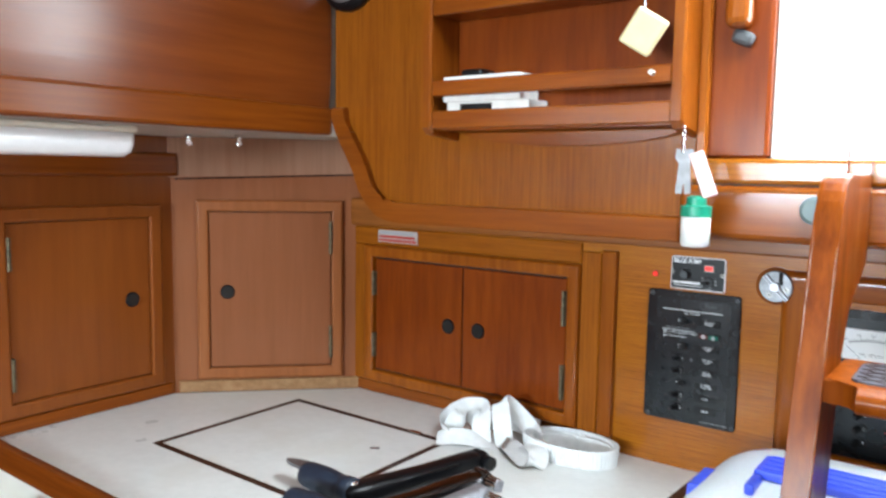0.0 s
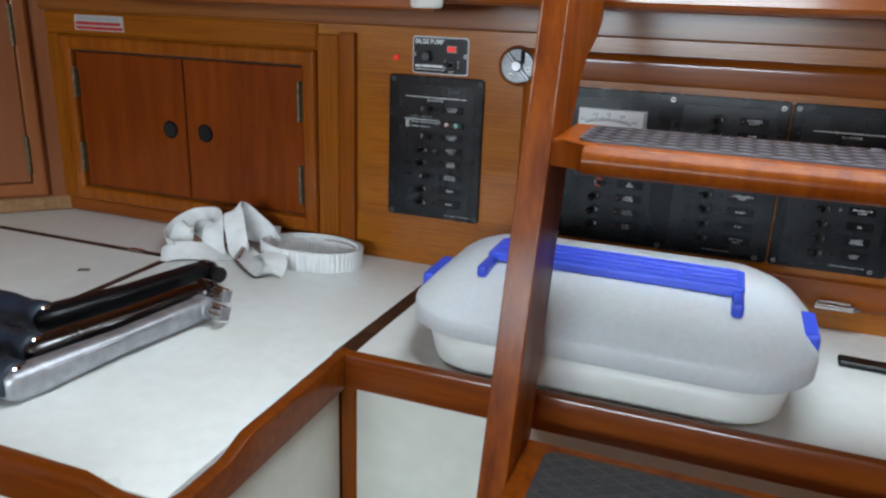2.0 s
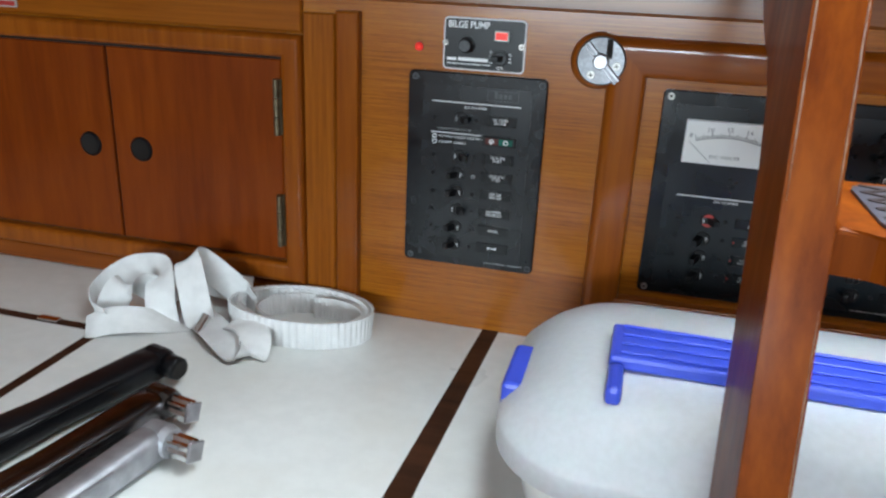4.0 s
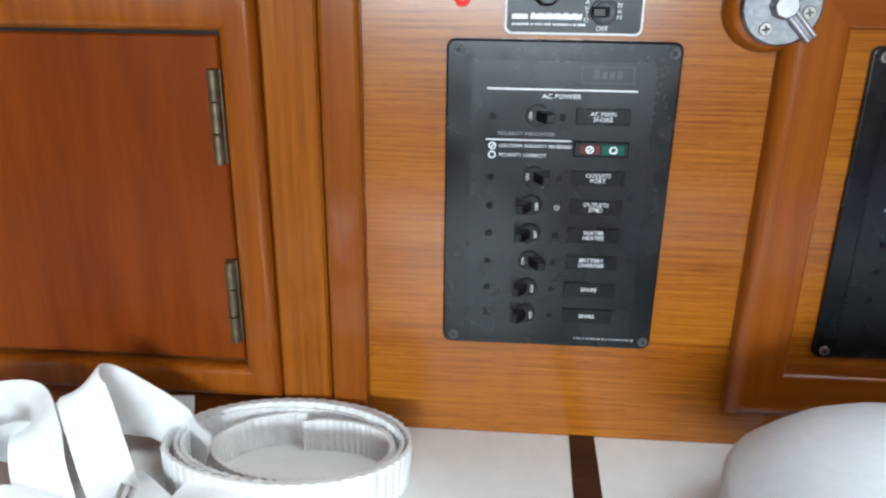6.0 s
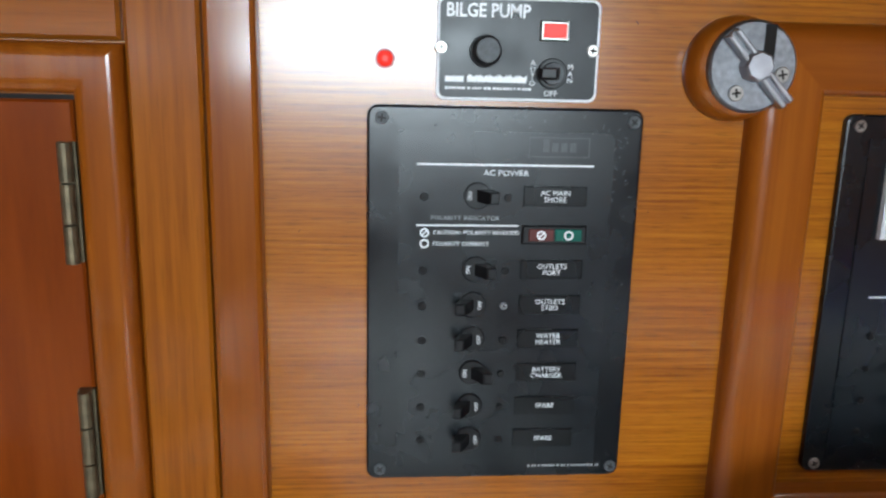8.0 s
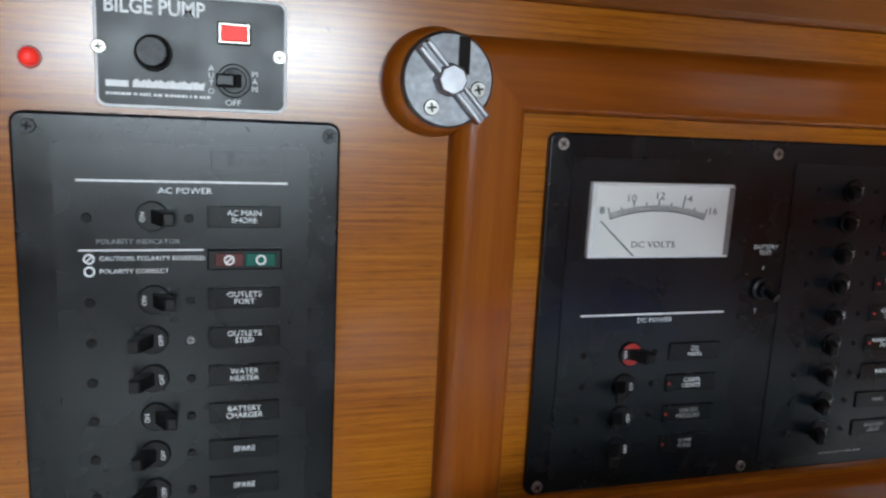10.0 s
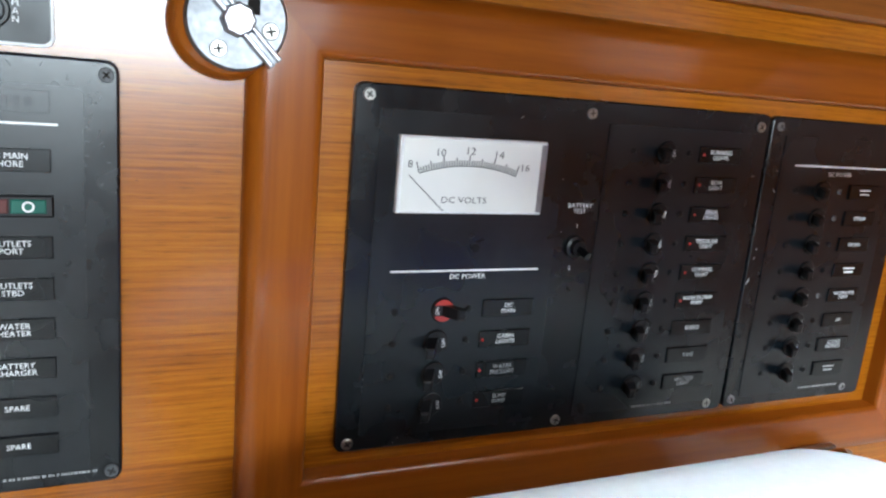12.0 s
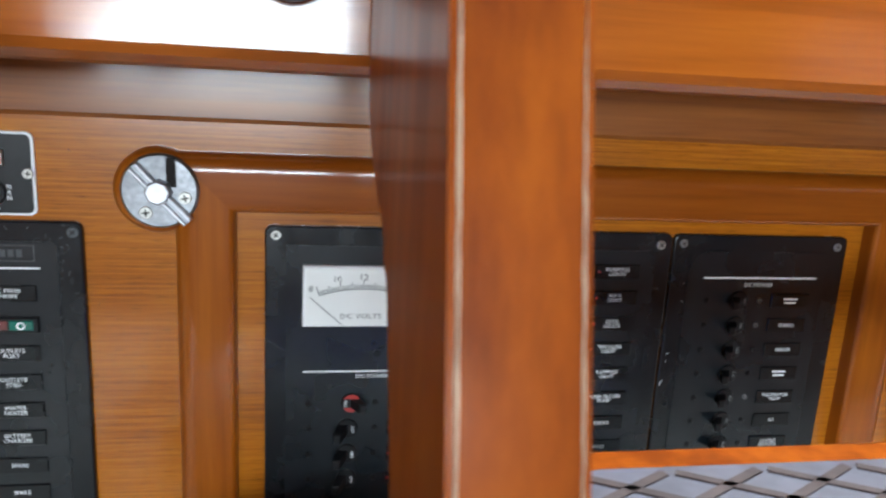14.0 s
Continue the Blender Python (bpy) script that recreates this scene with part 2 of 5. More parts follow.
COOLERLID = plain("cooler_lid_plastic", (0.56, 0.59, 0.62), 0.48, 0, 0.03, 160, 0.05, sub=0.1)
BLUE = plain("blue_plastic", (0.045, 0.085, 0.60), 0.35, 0, 0.06, 50, 0.03)
RUBBER = plain("navy_rubber_grip", (0.011, 0.018, 0.033), 0.5, 0, 0.15, 90, 0.1)
ROPE = plain("white_webbing", (0.67, 0.68, 0.68), 0.75, 0, 0.06, 60, 0.1)
TREAD = plain("tread_backing", (0.046, 0.045, 0.060), 0.48, 0, 0.25, 90, 0.2, stain=(0.034, 0.031, 0.038), spec=0.5)
TREADRIB = plain("worn_tread_rib", (0.040, 0.028, 0.027), 0.6, 0, 0.25, 120, 0.2, stain=(0.055, 0.042, 0.040), spec=0.2)
TREAD_DARK = plain("darker_tread", (0.022, 0.021, 0.022), 0.6, 0, 0.3, 90, 0.3, stain=(0.035, 0.033, 0.034))
RIB_DARK = plain("darker_tread_rib", (0.038, 0.036, 0.037), 0.55, 0, 0.3, 90, 0.2, stain=(0.06, 0.057, 0.058))
WHITEPLASTIC = plain("ivory_plastic", (0.66, 0.64, 0.54), 0.4, 0, 0.04, 60, 0.03)
LAMPLENS = plain("lamp_diffuser", (0.80, 0.82, 0.84), 0.35, 0, 0.02, 60, 0, 0.2)
PAPER = plain("paper", (0.72, 0.71, 0.68), 0.7, 0, 0.05, 60, 0.05)
CREAM = plain("cream_block", (0.58, 0.50, 0.28), 0.55, 0, 0.08, 40, 0.08)
TEALCAP = plain("green_cap", (0.005, 0.20, 0.12), 0.4, 0, 0.08, 60, 0.03)
PINKTAG = plain("pale_pink_tag", (0.75, 0.50, 0.48), 0.5, 0, 0.06, 60, 0.02)
GREYMETAL = plain("grey_metal", (0.25, 0.25, 0.26), 0.4, 0.8, 0.15, 80, 0.05)
GELCOAT = plain("white_gelcoat", (0.74, 0.74, 0.71), 0.35, 0, 0.03, 30, 0.02)
SOLE = wood("cabin_sole", (0.10, 0.035, 0.012), (0.17, 0.06, 0.02), (0.24, 0.09, 0.03), "Y", 0.4, 0.3, 60, 6, 0.1, 0.2, 0.05)


# ---- building helpers ----
def part(name, bm, mat, parent=None, label="", smooth=False):
    """Links a bmesh, drawn in world metres, as one mesh; under a thing or a part where one is given."""
    me = bpy.data.meshes.new(name)
    bmesh.ops.recalc_face_normals(bm, faces=bm.faces)
    bm.to_mesh(me)
    bm.free()
    me.materials.append(mat)
    if smooth:
        me.polygons.foreach_set("use_smooth", [True] * len(me.polygons))
        if smooth == "angle":
            me.set_sharp_from_angle(angle=radians(38))
    ob = new(name, me)
    if parent is not None:
        ob.parent = parent
        ob.matrix_parent_inverse = whereis(parent).inverted()
    if label:
        tagged(ob, label)
    return ob


def whereis(ob):
    m = ob.matrix_basis.copy()
    if ob.parent is not None:
        m = whereis(ob.parent) @ ob.matrix_parent_inverse @ m
    return m


def thing(name, base, label, category, group="", kind=""):
    ob = new(name)
    ob.empty_display_size = 0.03
    ob.matrix_basis = Matrix.Translation(base)
    return tagged(ob, label, category, group, kind)


def setting(name, bm, mat, label, category="", smooth=False):
    return tagged(part(name, bm, mat, smooth=smooth), label, category or name.split("_")[0], kind="structure")


def add_box(bm, x0, x1, y0, y1, z0, z1, bevel=0.0, m=None, segments=1):
    g = bmesh.ops.create_cube(bm, size=1.0)["verts"]
    bmesh.ops.scale(bm, vec=(x1 - x0, y1 - y0, z1 - z0), verts=g)
    bmesh.ops.translate(bm, vec=((x0 + x1) / 2, (y0 + y1) / 2, (z0 + z1) / 2), verts=g)
    if bevel:
        es = list({e for v in g for e in v.link_edges})
        r = bmesh.ops.bevel(bm, geom=es, offset=bevel, segments=segments, affect="EDGES", profile=0.5)
        g = list({v for f in r["faces"] for v in f.verts} | {v for v in g if v.is_valid})
    if m is not None:
        bmesh.ops.transform(bm, matrix=m, verts=g)
    return bm


def box(x0, x1, y0, y1, z0, z1, bevel=0.0, m=None, segments=1):
    return add_box(bmesh.new(), x0, x1, y0, y1, z0, z1, bevel, m, segments)


def add_tube(bm, p, q, r0, r1=None, seg=24, caps=True):
    p, q = Vector(p), Vector(q)
    d = q - p
    m = Matrix.Translation((p + q) / 2) @ d.to_track_quat("Z", "Y").to_matrix().to_4x4()
    bmesh.ops.create_cone(bm, cap_ends=caps, segments=seg, radius1=r0, radius2=r0 if r1 is None else r1, depth=d.length, matrix=m)
    return bm


def tube(p, q, r0, r1=None, seg=24):
    return add_tube(bmesh.new(), p, q, r0, r1, seg)


def add_turned(bm, p, q, profile, seg=28):
    """A turned piece on the line p to q: profile of (share of the way, radius)."""
    p, q = Vector(p), Vector(q)
    d = q - p
    rot = d.to_track_quat("Z", "Y").to_matrix()
    rings = []
    for s, r in profile:
        c = p + d * s
        rings.append([bm.verts.new(c + rot @ Vector((r * math.cos(2 * math.pi * i / seg), r * math.sin(2 * math.pi * i / seg), 0))) for i in range(seg)])
    for a, b2 in zip(rings, rings[1:]):
        for i in range(seg):
            bm.faces.new((a[i], a[(i + 1) % seg], b2[(i + 1) % seg], b2[i]))
    bm.faces.new(rings[0][::-1])
    bm.faces.new(rings[-1])
    return bm


def turned(p, q, profile, seg=28):
    return add_turned(bmesh.new(), p, q, profile, seg)


def add_slab(bm, outline, place, thick, bevel=0.0, segments=1):
    """An outline of (u, v) drawn out by thick; place(u, v, w) gives the world point."""
    a = [bm.verts.new(place(u, v, 0.0)) for u, v in outline]
    b2 = [bm.verts.new(place(u, v, thick)) for u, v in outline]
    n = len(a)
    fs = [bm.faces.new(a), bm.faces.new(b2[::-1])]
    for i in range(n):
        fs.append(bm.faces.new((a[i], b2[i], b2[(i + 1) % n], a[(i + 1) % n])))
    if bevel:
        rim = [e for e in fs[1].edges]
        bmesh.ops.bevel(bm, geom=rim, offset=bevel, segments=segments, affect="EDGES", profile=0.5)
    return bm


def slab(outline, place, thick, bevel=0.0, segments=1):
    return add_slab(bmesh.new(), outline, place, thick, bevel, segments)


def rounded(x0, x1, z0, z1, r, seg=6):
    pts = []
    for cx, cz, a0 in ((x1 - r, z1 - r, 0), (x0 + r, z1 - r, 90), (x0 + r, z0 + r, 180), (x1 - r, z0 + r, 270)):
        pts += [(cx + r * math.cos(radians(a0 + 90 * i / seg)), cz + r * math.sin(radians(a0 + 90 * i / seg))) for i in range(seg + 1)]
    return pts


def on_wall(y):
    """Things that stand proud of a wall facing -y."""
    return lambda u, v, w: (u, y - w, v)


def moulded_bars(u0, u1, v0, v1, section, place, sides):
    """Mitred bars inside u0..u1, v0..v1; section: (distance in from the outer edge, height over the wall)."""
    bm = bmesh.new()
    for k in sides:
        ends = dict(l=((u0, v0, 1, 1), (u0, v1, 1, -1)), r=((u1, v1, -1, -1), (u1, v0, -1, 1)), t=((u0, v1, 1, -1), (u1, v1, -1, -1)), b=((u1, v0, -1, 1), (u0, v0, 1, 1)))[k]
        a, b2 = [[bm.verts.new(place(u + su * d, v + sv * d, h)) for d, h in section] for u, v, su, sv in ends]
        for i in range(len(section) - 1):
            bm.faces.new((a[i], a[i + 1], b2[i + 1], b2[i]))
        bm.faces.new(a[::-1])
        bm.faces.new(b2)
        bm.faces.new((a[-1], a[0], b2[0], b2[-1]))
    return bm


def frame_bars(u0, u1, v0, v1, wide, place, thick, bevel=0.004):
    """A plain mitred frame with rounded edges."""
    b = bevel
    half = [(0.0, 0.0), (0.0, thick - b), (0.12 * b, thick - 0.55 * b), (0.45 * b, thick - 0.14 * b), (b, thick), (b + 0.0015, thick + 0.00003)] if b else [(0.0, 0.0), (0.0, thick)]
    return moulded_bars(u0, u1, v0, v1, half + [(wide - d, h) for d, h in half[::-1]], place, "lrtb")


def bezier(p0, p1, p2, p3, n=12):
    out = []
    for i in range(n + 1):
        t = i / n
        out.append(tuple((1 - t) ** 3 * a + 3 * t * (1 - t) ** 2 * b2 + 3 * t * t * (1 - t) * c + t ** 3 * d for a, b2, c, d in zip(p0, p1, p2, p3)))
    return out


def lettering(words, u, v, size, mat, parent, place, name="lettering", align="CENTER", stretch=1.0, turn=0.0, bold=0.0):
    """Printed words, a hair proud of the surface that place() names."""
    cu = bpy.data.curves.new(name, "FONT")
    cu.body, cu.size, cu.align_x, cu.align_y, cu.resolution_u, cu.space_line = words, size, align, "CENTER", 2, 0.9
    cu.offset = bold
    tmp = new(name, cu)
    me = bpy.data.meshes.new_from_object(tmp.evaluated_get(bpy.context.evaluated_depsgraph_get()))
    bpy.data.objects.remove(tmp)
    bm = bmesh.new()
    bm.from_mesh(me)
    bpy.data.meshes.remove(me)
    c, s = math.cos(radians(turn)), math.sin(radians(turn))
    for vert in bm.verts:
        a, b2 = vert.co.x * stretch, vert.co.y
        vert.co = Vector(place(u + a * c - b2 * s, v + a * s + b2 * c, 0.0004))
    return part(name, bm, mat, parent)


# ---- the large structure ----
WALL, FASCIA, TOP = 1.225, 1.05, 0.91
wall = on_wall(WALL)
m, nt, N, L, pb = material("hazy_daylight")
hz = N.new("ShaderNodeTexNoise")
hz.inputs["Scale"].default_value = 0.9
hr = ramp(N, [(0.4, (0.80, 0.86, 0.88)), (0.6, (1.0, 1.0, 1.0))])
L.new(hz.outputs["Fac"], hr.inputs["Fac"])
L.new(hr.outputs["Color"], pb.inputs["Emission Color"])
pb.inputs["Emission Strength"].default_value = 1.25
setting("backdrop", box(-4.0, 5.0, 5.0, 5.05, -1.0, 6.0), m, "overexposed hazy white harbour daylight", "backdrop")
setting("floor", box(-1.75, 1.35, -2.5, 1.6, -0.04, 0.0), SOLE, "varnished teak cabin floor boards", "floor")
bm = bmesh.new()
for x0, x1, y0, y1 in ((-1.75, -1.10, -2.5, 1.6), (-1.10, -0.34, -2.5, -1.83), (-1.10, -0.34, -1.07, 1.6), (-0.34, -0.22, -2.5, 1.6), (-0.22, 0.42, -2.5, 0.50), (-0.22, 0.42, 1.10, 1.6), (0.42, 1.35, -2.5, 1.6)):
    add_box(bm, x0, x1, y0, y1, 1.93, 1.955)
setting("ceiling", bm, HEADLINER, "pale cabin ceiling liner with two hatch openings", "ceiling")
bm = box(-1.75, -1.25, -2.53, -2.5, 0, 1.955)
for x0, x1, z0, z1 in ((-1.25, 0.35, 0, 1.24), (-1.25, 0.35, 1.70, 1.955), (0.35, 1.35, 0, 1.955)):
    add_box(bm, x0, x1, -2.53, -2.5, z0, z1)
setting("wall_south", bm, TEAK_V, "teak forward bulkhead with a window opening", "wall")
setting("wall_west", box(-1.78, -1.75, -2.5, 1.6, 0, 1.955), PANELWHITE, "cream hull lining", "wall")
setting("wall_east", box(1.35, 1.38, -2.5, 1.6, 0, 1.955), TEAK_V, "teak side bulkhead", "wall")
setting("wall_north", box(-1.20, 1.35, WALL, WALL + 0.025, 0.0, 1.34), TEAK_H, "orange teak bulkhead behind the switch panels", "wall")
setting("wall_back", box(-1.75, -1.20, 1.25, 1.28, 0.0, 1.955), PANELWHITE, "cream lining behind the corner locker", "wall")

# uprights and boards of the bulkhead
setting("trim_1", slab([(-0.6115, 0.912), (-0.5735, 0.912), (-0.5735, 1.262), (-0.6115, 1.262)], wall, 0.009, 0.002), TEAK_V, "golden teak upright board beside the locker doors", "trim")
setting("trim_2", slab([(-0.572, 0.912), (-0.545, 0.912), (-0.545, 1.266), (-0.572, 1.266)], wall, 0.0115, 0.003, 2), TRIM_V, "rounded teak batten beside the AC panel", "trim")
setting("trim_3", slab([(-1.19, 1.278), (1.34, 1.278), (1.34, 1.338), (-1.19, 1.338)], wall, 0.013, 0.003), BOARD, "brown teak board under the companionway beam", "trim")
setting("trim_4", slab([(-1.19, 1.239), (-0.614, 1.239), (-0.614, 1.276), (-1.19, 1.276)], wall, 0.006, 0.002), GOLD_H, "golden teak rail over the double locker doors", "trim")
setting("trim_5", slab([(-1.19, 0.912), (-0.614, 0.912), (-0.614, 0.936), (-1.19, 0.936)], wall, 0.006, 0.002), TRIM_H, "teak rail under the double locker doors", "trim")
setting("trim_6", slab([(-1.19, 0.9365), (-1.134, 0.9365), (-1.134, 1.2385), (-1.19, 1.2385)], wall, 0.006, 0.002), TEAK_V, "teak upright in the corner beside the locker", "trim")
setting("soffit", slab([(-0.93, FASCIA + 0.026), (1.34, FASCIA + 0.026), (1.34, WALL + 0.02), (-1.13, WALL + 0.02)], lambda u, v, w: (u, v, 1.339 + w), 0.015), BOARD, "brown board closing the recess above the panels", "soffit")

# raised moulding round the DC panels: broad rounded outer edge, flat face, small bead inside
OUTER = [(0.0105 - 0.0105 * math.cos(radians(a)), 0.004 + 0.010 * math.sin(radians(a))) for a in range(0, 91, 15)]
BEAD = [(0.0345 + 0.004 * math.sin(radians(a)), 0.010 + 0.004 * math.cos(radians(a))) for a in range(0, 91, 18)]
SECTION = [(0.0, 0.0)] + OUTER + [(0.0125, 0.01403), (0.0325, 0.01403)] + BEAD + [(0.0390, 0.0)]
setting("trim_7", moulded_bars(-0.2775, 0.2800, 0.9415, 1.2580, SECTION, wall, "tb"), TRIM_H, "mitred red-brown teak moulding with rounded outer edge over the DC panels", "trim", smooth="angle")
setting("trim_14", moulded_bars(-0.2775, 0.2800, 0.9415, 1.2580, SECTION, wall, "lr"), TRIM_V, "mitred red-brown teak stiles beside the DC panels", "trim", smooth="angle")
setting("trim_8", slab([(0.305, 1.005), (0.335, 1.005), (0.335, 1.276), (0.305, 1.276)], wall, 0.012, 0.004), TRIM_V, "teak batten beyond the DC panel moulding", "trim")

# fascia over the recess, with its swept lower corner
fas = on_wall(FASCIA + 0.025)
swoop = bezier((-1.0565, 1.515), (-1.054, 1.46), (-1.008, 1.43), (-0.985, 1.365), 10) + bezier((-0.985, 1.365), (-0.968, 1.322), (-0.93, 1.306), (-0.88, 1.305), 8)[1:]
setting("wall_fascia", slab(swoop + [(-0.353, 1.305), (-0.353, 1.928), (-1.0565, 1.928)], fas, 0.025), TEAK_V, "orange teak veneer panel over the recess", "wall")
inner = [(x + 0.034 * nx, z + 0.034 * nz) for (x, z), (nx, nz) in zip(swoop, [(1, 0.0)] * 4 + [(0.93, 0.36)] * 4 + [(0.86, 0.5)] * 4 + [(0.6, 0.8)] * 3 + [(0.2, 1.0)] * 2 + [(0, 1.06)] * 9)]
setting("trim_9", slab(swoop + [(-0.374, 1.305), (-0.374, 1.341)] + inner[::-1], on_wall(FASCIA - 0.0005), 0.014, 0.004, 2), TRIM_H, "swept teak trim along the lower edge of the fascia", "trim")
setting("beam", box(-0.372, 1.34, 1.022, 1.19, 1.314, 1.386, 0.009, segments=3), TRIM_H, "varnished teak beam under the companionway", "beam")
setting("window_sill", box(-0.372, 1.34, 1.026, 1.20, 1.3875, 1.421, 0.006, segments=2), TEAK_H, "varnished companionway sill board with worn edge", "sill")
setting("door_post", box(-0.352, -0.264, 1.034, 1.19, 1.4215, 1.929, 0.004), DOOR, "dark red-brown companionway post", "post")
setting("trim_10", box(-0.353, -0.338, 1.022, 1.0335, 1.4225, 1.929, 0.003), TRIM_V, "narrow upright teak batten on the companionway post", "trim")
setting("door_jamb", box(-0.2635, -0.257, 1.05, 1.19, 1.4215, 1.929, 0.002), GELCOAT, "white edge of the companionway opening", "jamb")
setting("door_post_east", box(0.52, 0.62, 1.034, 1.19, 1.4215, 1.929, 0.004), DOOR, "dark red-brown companionway post", "post")
setting("wall_above_beam", box(0.6205, 1.34, 1.05, 1.075, 1.4215, 1.929), TEAK_V, "orange teak panel beside the companionway", "wall")

# overhead locker over the side cabinets
bm = slab(bezier((-1.0735, 1.516), (-1.060, 1.62), (-1.064, 1.80), (-1.095, 1.928), 10) + [(-1.115, 1.928), (-1.115, 1.516)], lambda u, v, w: (u, -2.45 + w, v), 3.50)
setting("wall_locker_front", bm, OVERHEAD, "glossy red-brown varnished front of the overhead locker", "wall", smooth=False)
setting("trim_11", box(-1.085, -1.057, -2.45, 1.045, 1.464, 1.5155, 0.006, segments=2), TRIM_Y, "rounded teak rail along the overhead locker", "trim")
setting("locker_bottom", box(-1.75, -1.086, -2.45, 1.25, 1.463, 1.49), HEADLINER, "grey-white underside of the overhead locker", "ceiling")

# side cabinet wall and the slanting corner
side = lambda u, v, w: (-1.435 + w, u, v)
setting("wall_side_cabinet", box(-1.46, -1.435, -2.45, 0.955, 0.0, 1.4625), SIDE, "orange teak cabinet face along the hull side", "wall")
A, B = Vector((-1.152, 1.232)), Vector((-1.437, 0.937))
along = (B - A).normalized()
outw = Vector((-along.y, along.x)) * -1
if outw.x < 0:
    outw = -outw
corner = lambda u, v, w: (A.x + along.x * u + outw.x * w, A.y + along.y * u + outw.y * w, v)
setting("wall_corner_locker", slab([(-0.02, 0.88), (0.43, 0.88), (0.43, 1.4625), (-0.02, 1.4625)], lambda u, v, w: corner(u, v, w - 0.02), 0.02), PINKWOOD, "pinkish faded teak face of the slanting corner locker", "wall")
setting("trim_12", slab([(0.0, 1.386), (0.40, 1.372), (0.40, 1.376), (0.0, 1.39)], lambda u, v, w: corner(u, v, w + 0.0005), 0.0012), SEAM, "dark seam across the corner locker face", "trim")
setting("trim_15", slab([(-0.02, 1.3905), (0.43, 1.3765), (0.43, 1.4622), (-0.02, 1.4622)], lambda u, v, w: corner(u, v, w + 0.0005), 0.004, 0.001), PINKGREY, "greyish faded board above the corner locker", "trim")
setting("baseboard_1", slab([(0.0, 0.9115), (0.397, 0.9115), (0.397, 0.937), (0.0, 0.937)], lambda u, v, w: corner(u, v, w + 0.0005), 0.006, 0.002), PALE, "pale worn strip along the foot of the corner locker", "baseboard")
setting("trim_13", slab([(-2.4, 1.380), (0.945, 1.380), (0.945, 1.428), (-2.4, 1.428)], lambda u, v, w: side(u, v, w + 0.0005), 0.018, 0.006, 2), TRIM_Y, "rounded teak crown moulding of the side cabinet", "trim")
setting("baseboard_2", slab([(-0.6, 0.9115), (0.93, 0.9115), (0.93, 0.936), (-0.6, 0.936)], lambda u, v, w: side(u, v, w + 0.0005), 0.006, 0.002), TRIM_Y, "teak strip along the foot of the side cabinet", "baseboard")


# ---- cabinets ----
def finger_hole(u, v, place, parent):
    bm = bmesh.new()
    ring = [(u + 0.0155 * math.cos(radians(12 * i)), v + 0.0155 * math.sin(radians(12 * i))) for i in range(30)]
    add_slab(bm, ring, place, 0.0022, 0.0015)
    rim = part("finger_ring", bm, BLACK_PLASTIC, parent, "black ring round the finger hole")
    # flat near-black disc paints the depth of the hole
    hole = [(u + 0.0118 * math.cos(radians(15 * i)), v + 0.0118 * math.sin(radians(15 * i))) for i in range(24)]
    part("finger_hole", slab(hole, lambda a, b2, w: place(a, b2, w + 0.0016), 0.001), HOLE_SHADE, rim)


def hinge(u, v, place, parent, h=0.052):
    p = part("hinge", slab([(u - 0.0045, v - h / 2), (u + 0.0045, v - h / 2), (u + 0.0045, v + h / 2), (u - 0.0045, v + h / 2)], place, 0.004), BRASS, parent, "tarnished brass hinge")
    c = lambda s: Vector(place(u, v + s * h / 2, 0.0070))
    bm = bmesh.new()
    for s0, s1 in ((-1, -0.36), (-0.33, 0.33), (0.36, 1)):
        add_tube(bm, c(s0), c(s1), 0.0036, seg=12)
    part("knuckle", bm, BRASS, p)


def door(u0, u1, v0, v1, place, parent, mat=None):
    return part("door", slab([(u0, v0), (u1, v0), (u1, v1), (u0, v1)], place, 0.006, 0.0015), mat or DOOR, parent)


def shadow_gap(u0, u1, v0, v1, place, parent):
    # sheet behind the door, coloured as the shade in its gap
    part("gap", slab([(u0, v0), (u1, v0), (u1, v1), (u0, v1)], lambda a, b2, w: place(a, b2, w + 0.0004), 0.0008), HOLE_SHADE, parent, "dark sheet painting the shade in the gap round the door")


cab = thing("locker_cabinet", (-0.87, WALL, 0.94), "red-brown mahogany double-door locker with finger holes above the counter", "cabinet")
part("door_frame", frame_bars(-1.133, -0.6125, 0.9375, 1.2375, 0.0255, wall, 0.014, 0.006), TRIM_V, cab, smooth="angle")
shadow_gap(-1.1065, -0.638, 0.964, 1.211, wall, cab)
d = door(-1.1035, -0.8735, 0.9665, 1.2085, wall, cab)
finger_hole(-0.906, 1.086, lambda a, b2, w: wall(a, b2, w + 0.006), d)
for v in (1.155, 1.02):
    hinge(-1.1045, v, lambda a, b2, w: wall(a, b2, w + 0.006), d)
d = door(-0.8705, -0.6405, 0.9665, 1.2085, wall, cab)
finger_hole(-0.833, 1.086, lambda a, b2, w: wall(a, b2, w + 0.006), d)
for v in (1.155, 1.018):
    hinge(-0.6435, v, lambda a, b2, w: wall(a, b2, w + 0.006), d, 0.064)

cab = thing("corner_cabinet", (-1.29, 1.08, 0.94), "pinkish faded teak corner locker door with a finger hole", "cabinet")
part("door_frame", frame_bars(0.046, 0.356, 0.941, 1.331, 0.025, corner, 0.012, 0.005), PINKTRIM, cab, smooth="angle")
shadow_gap(0.071, 0.331, 0.966, 1.306, corner, cab)
d = door(0.0725, 0.3295, 0.9675, 1.3045, corner, cab, PINKWOOD)
finger_hole(0.293, 1.132, lambda a, b2, w: corner(a, b2, w + 0.006), d)
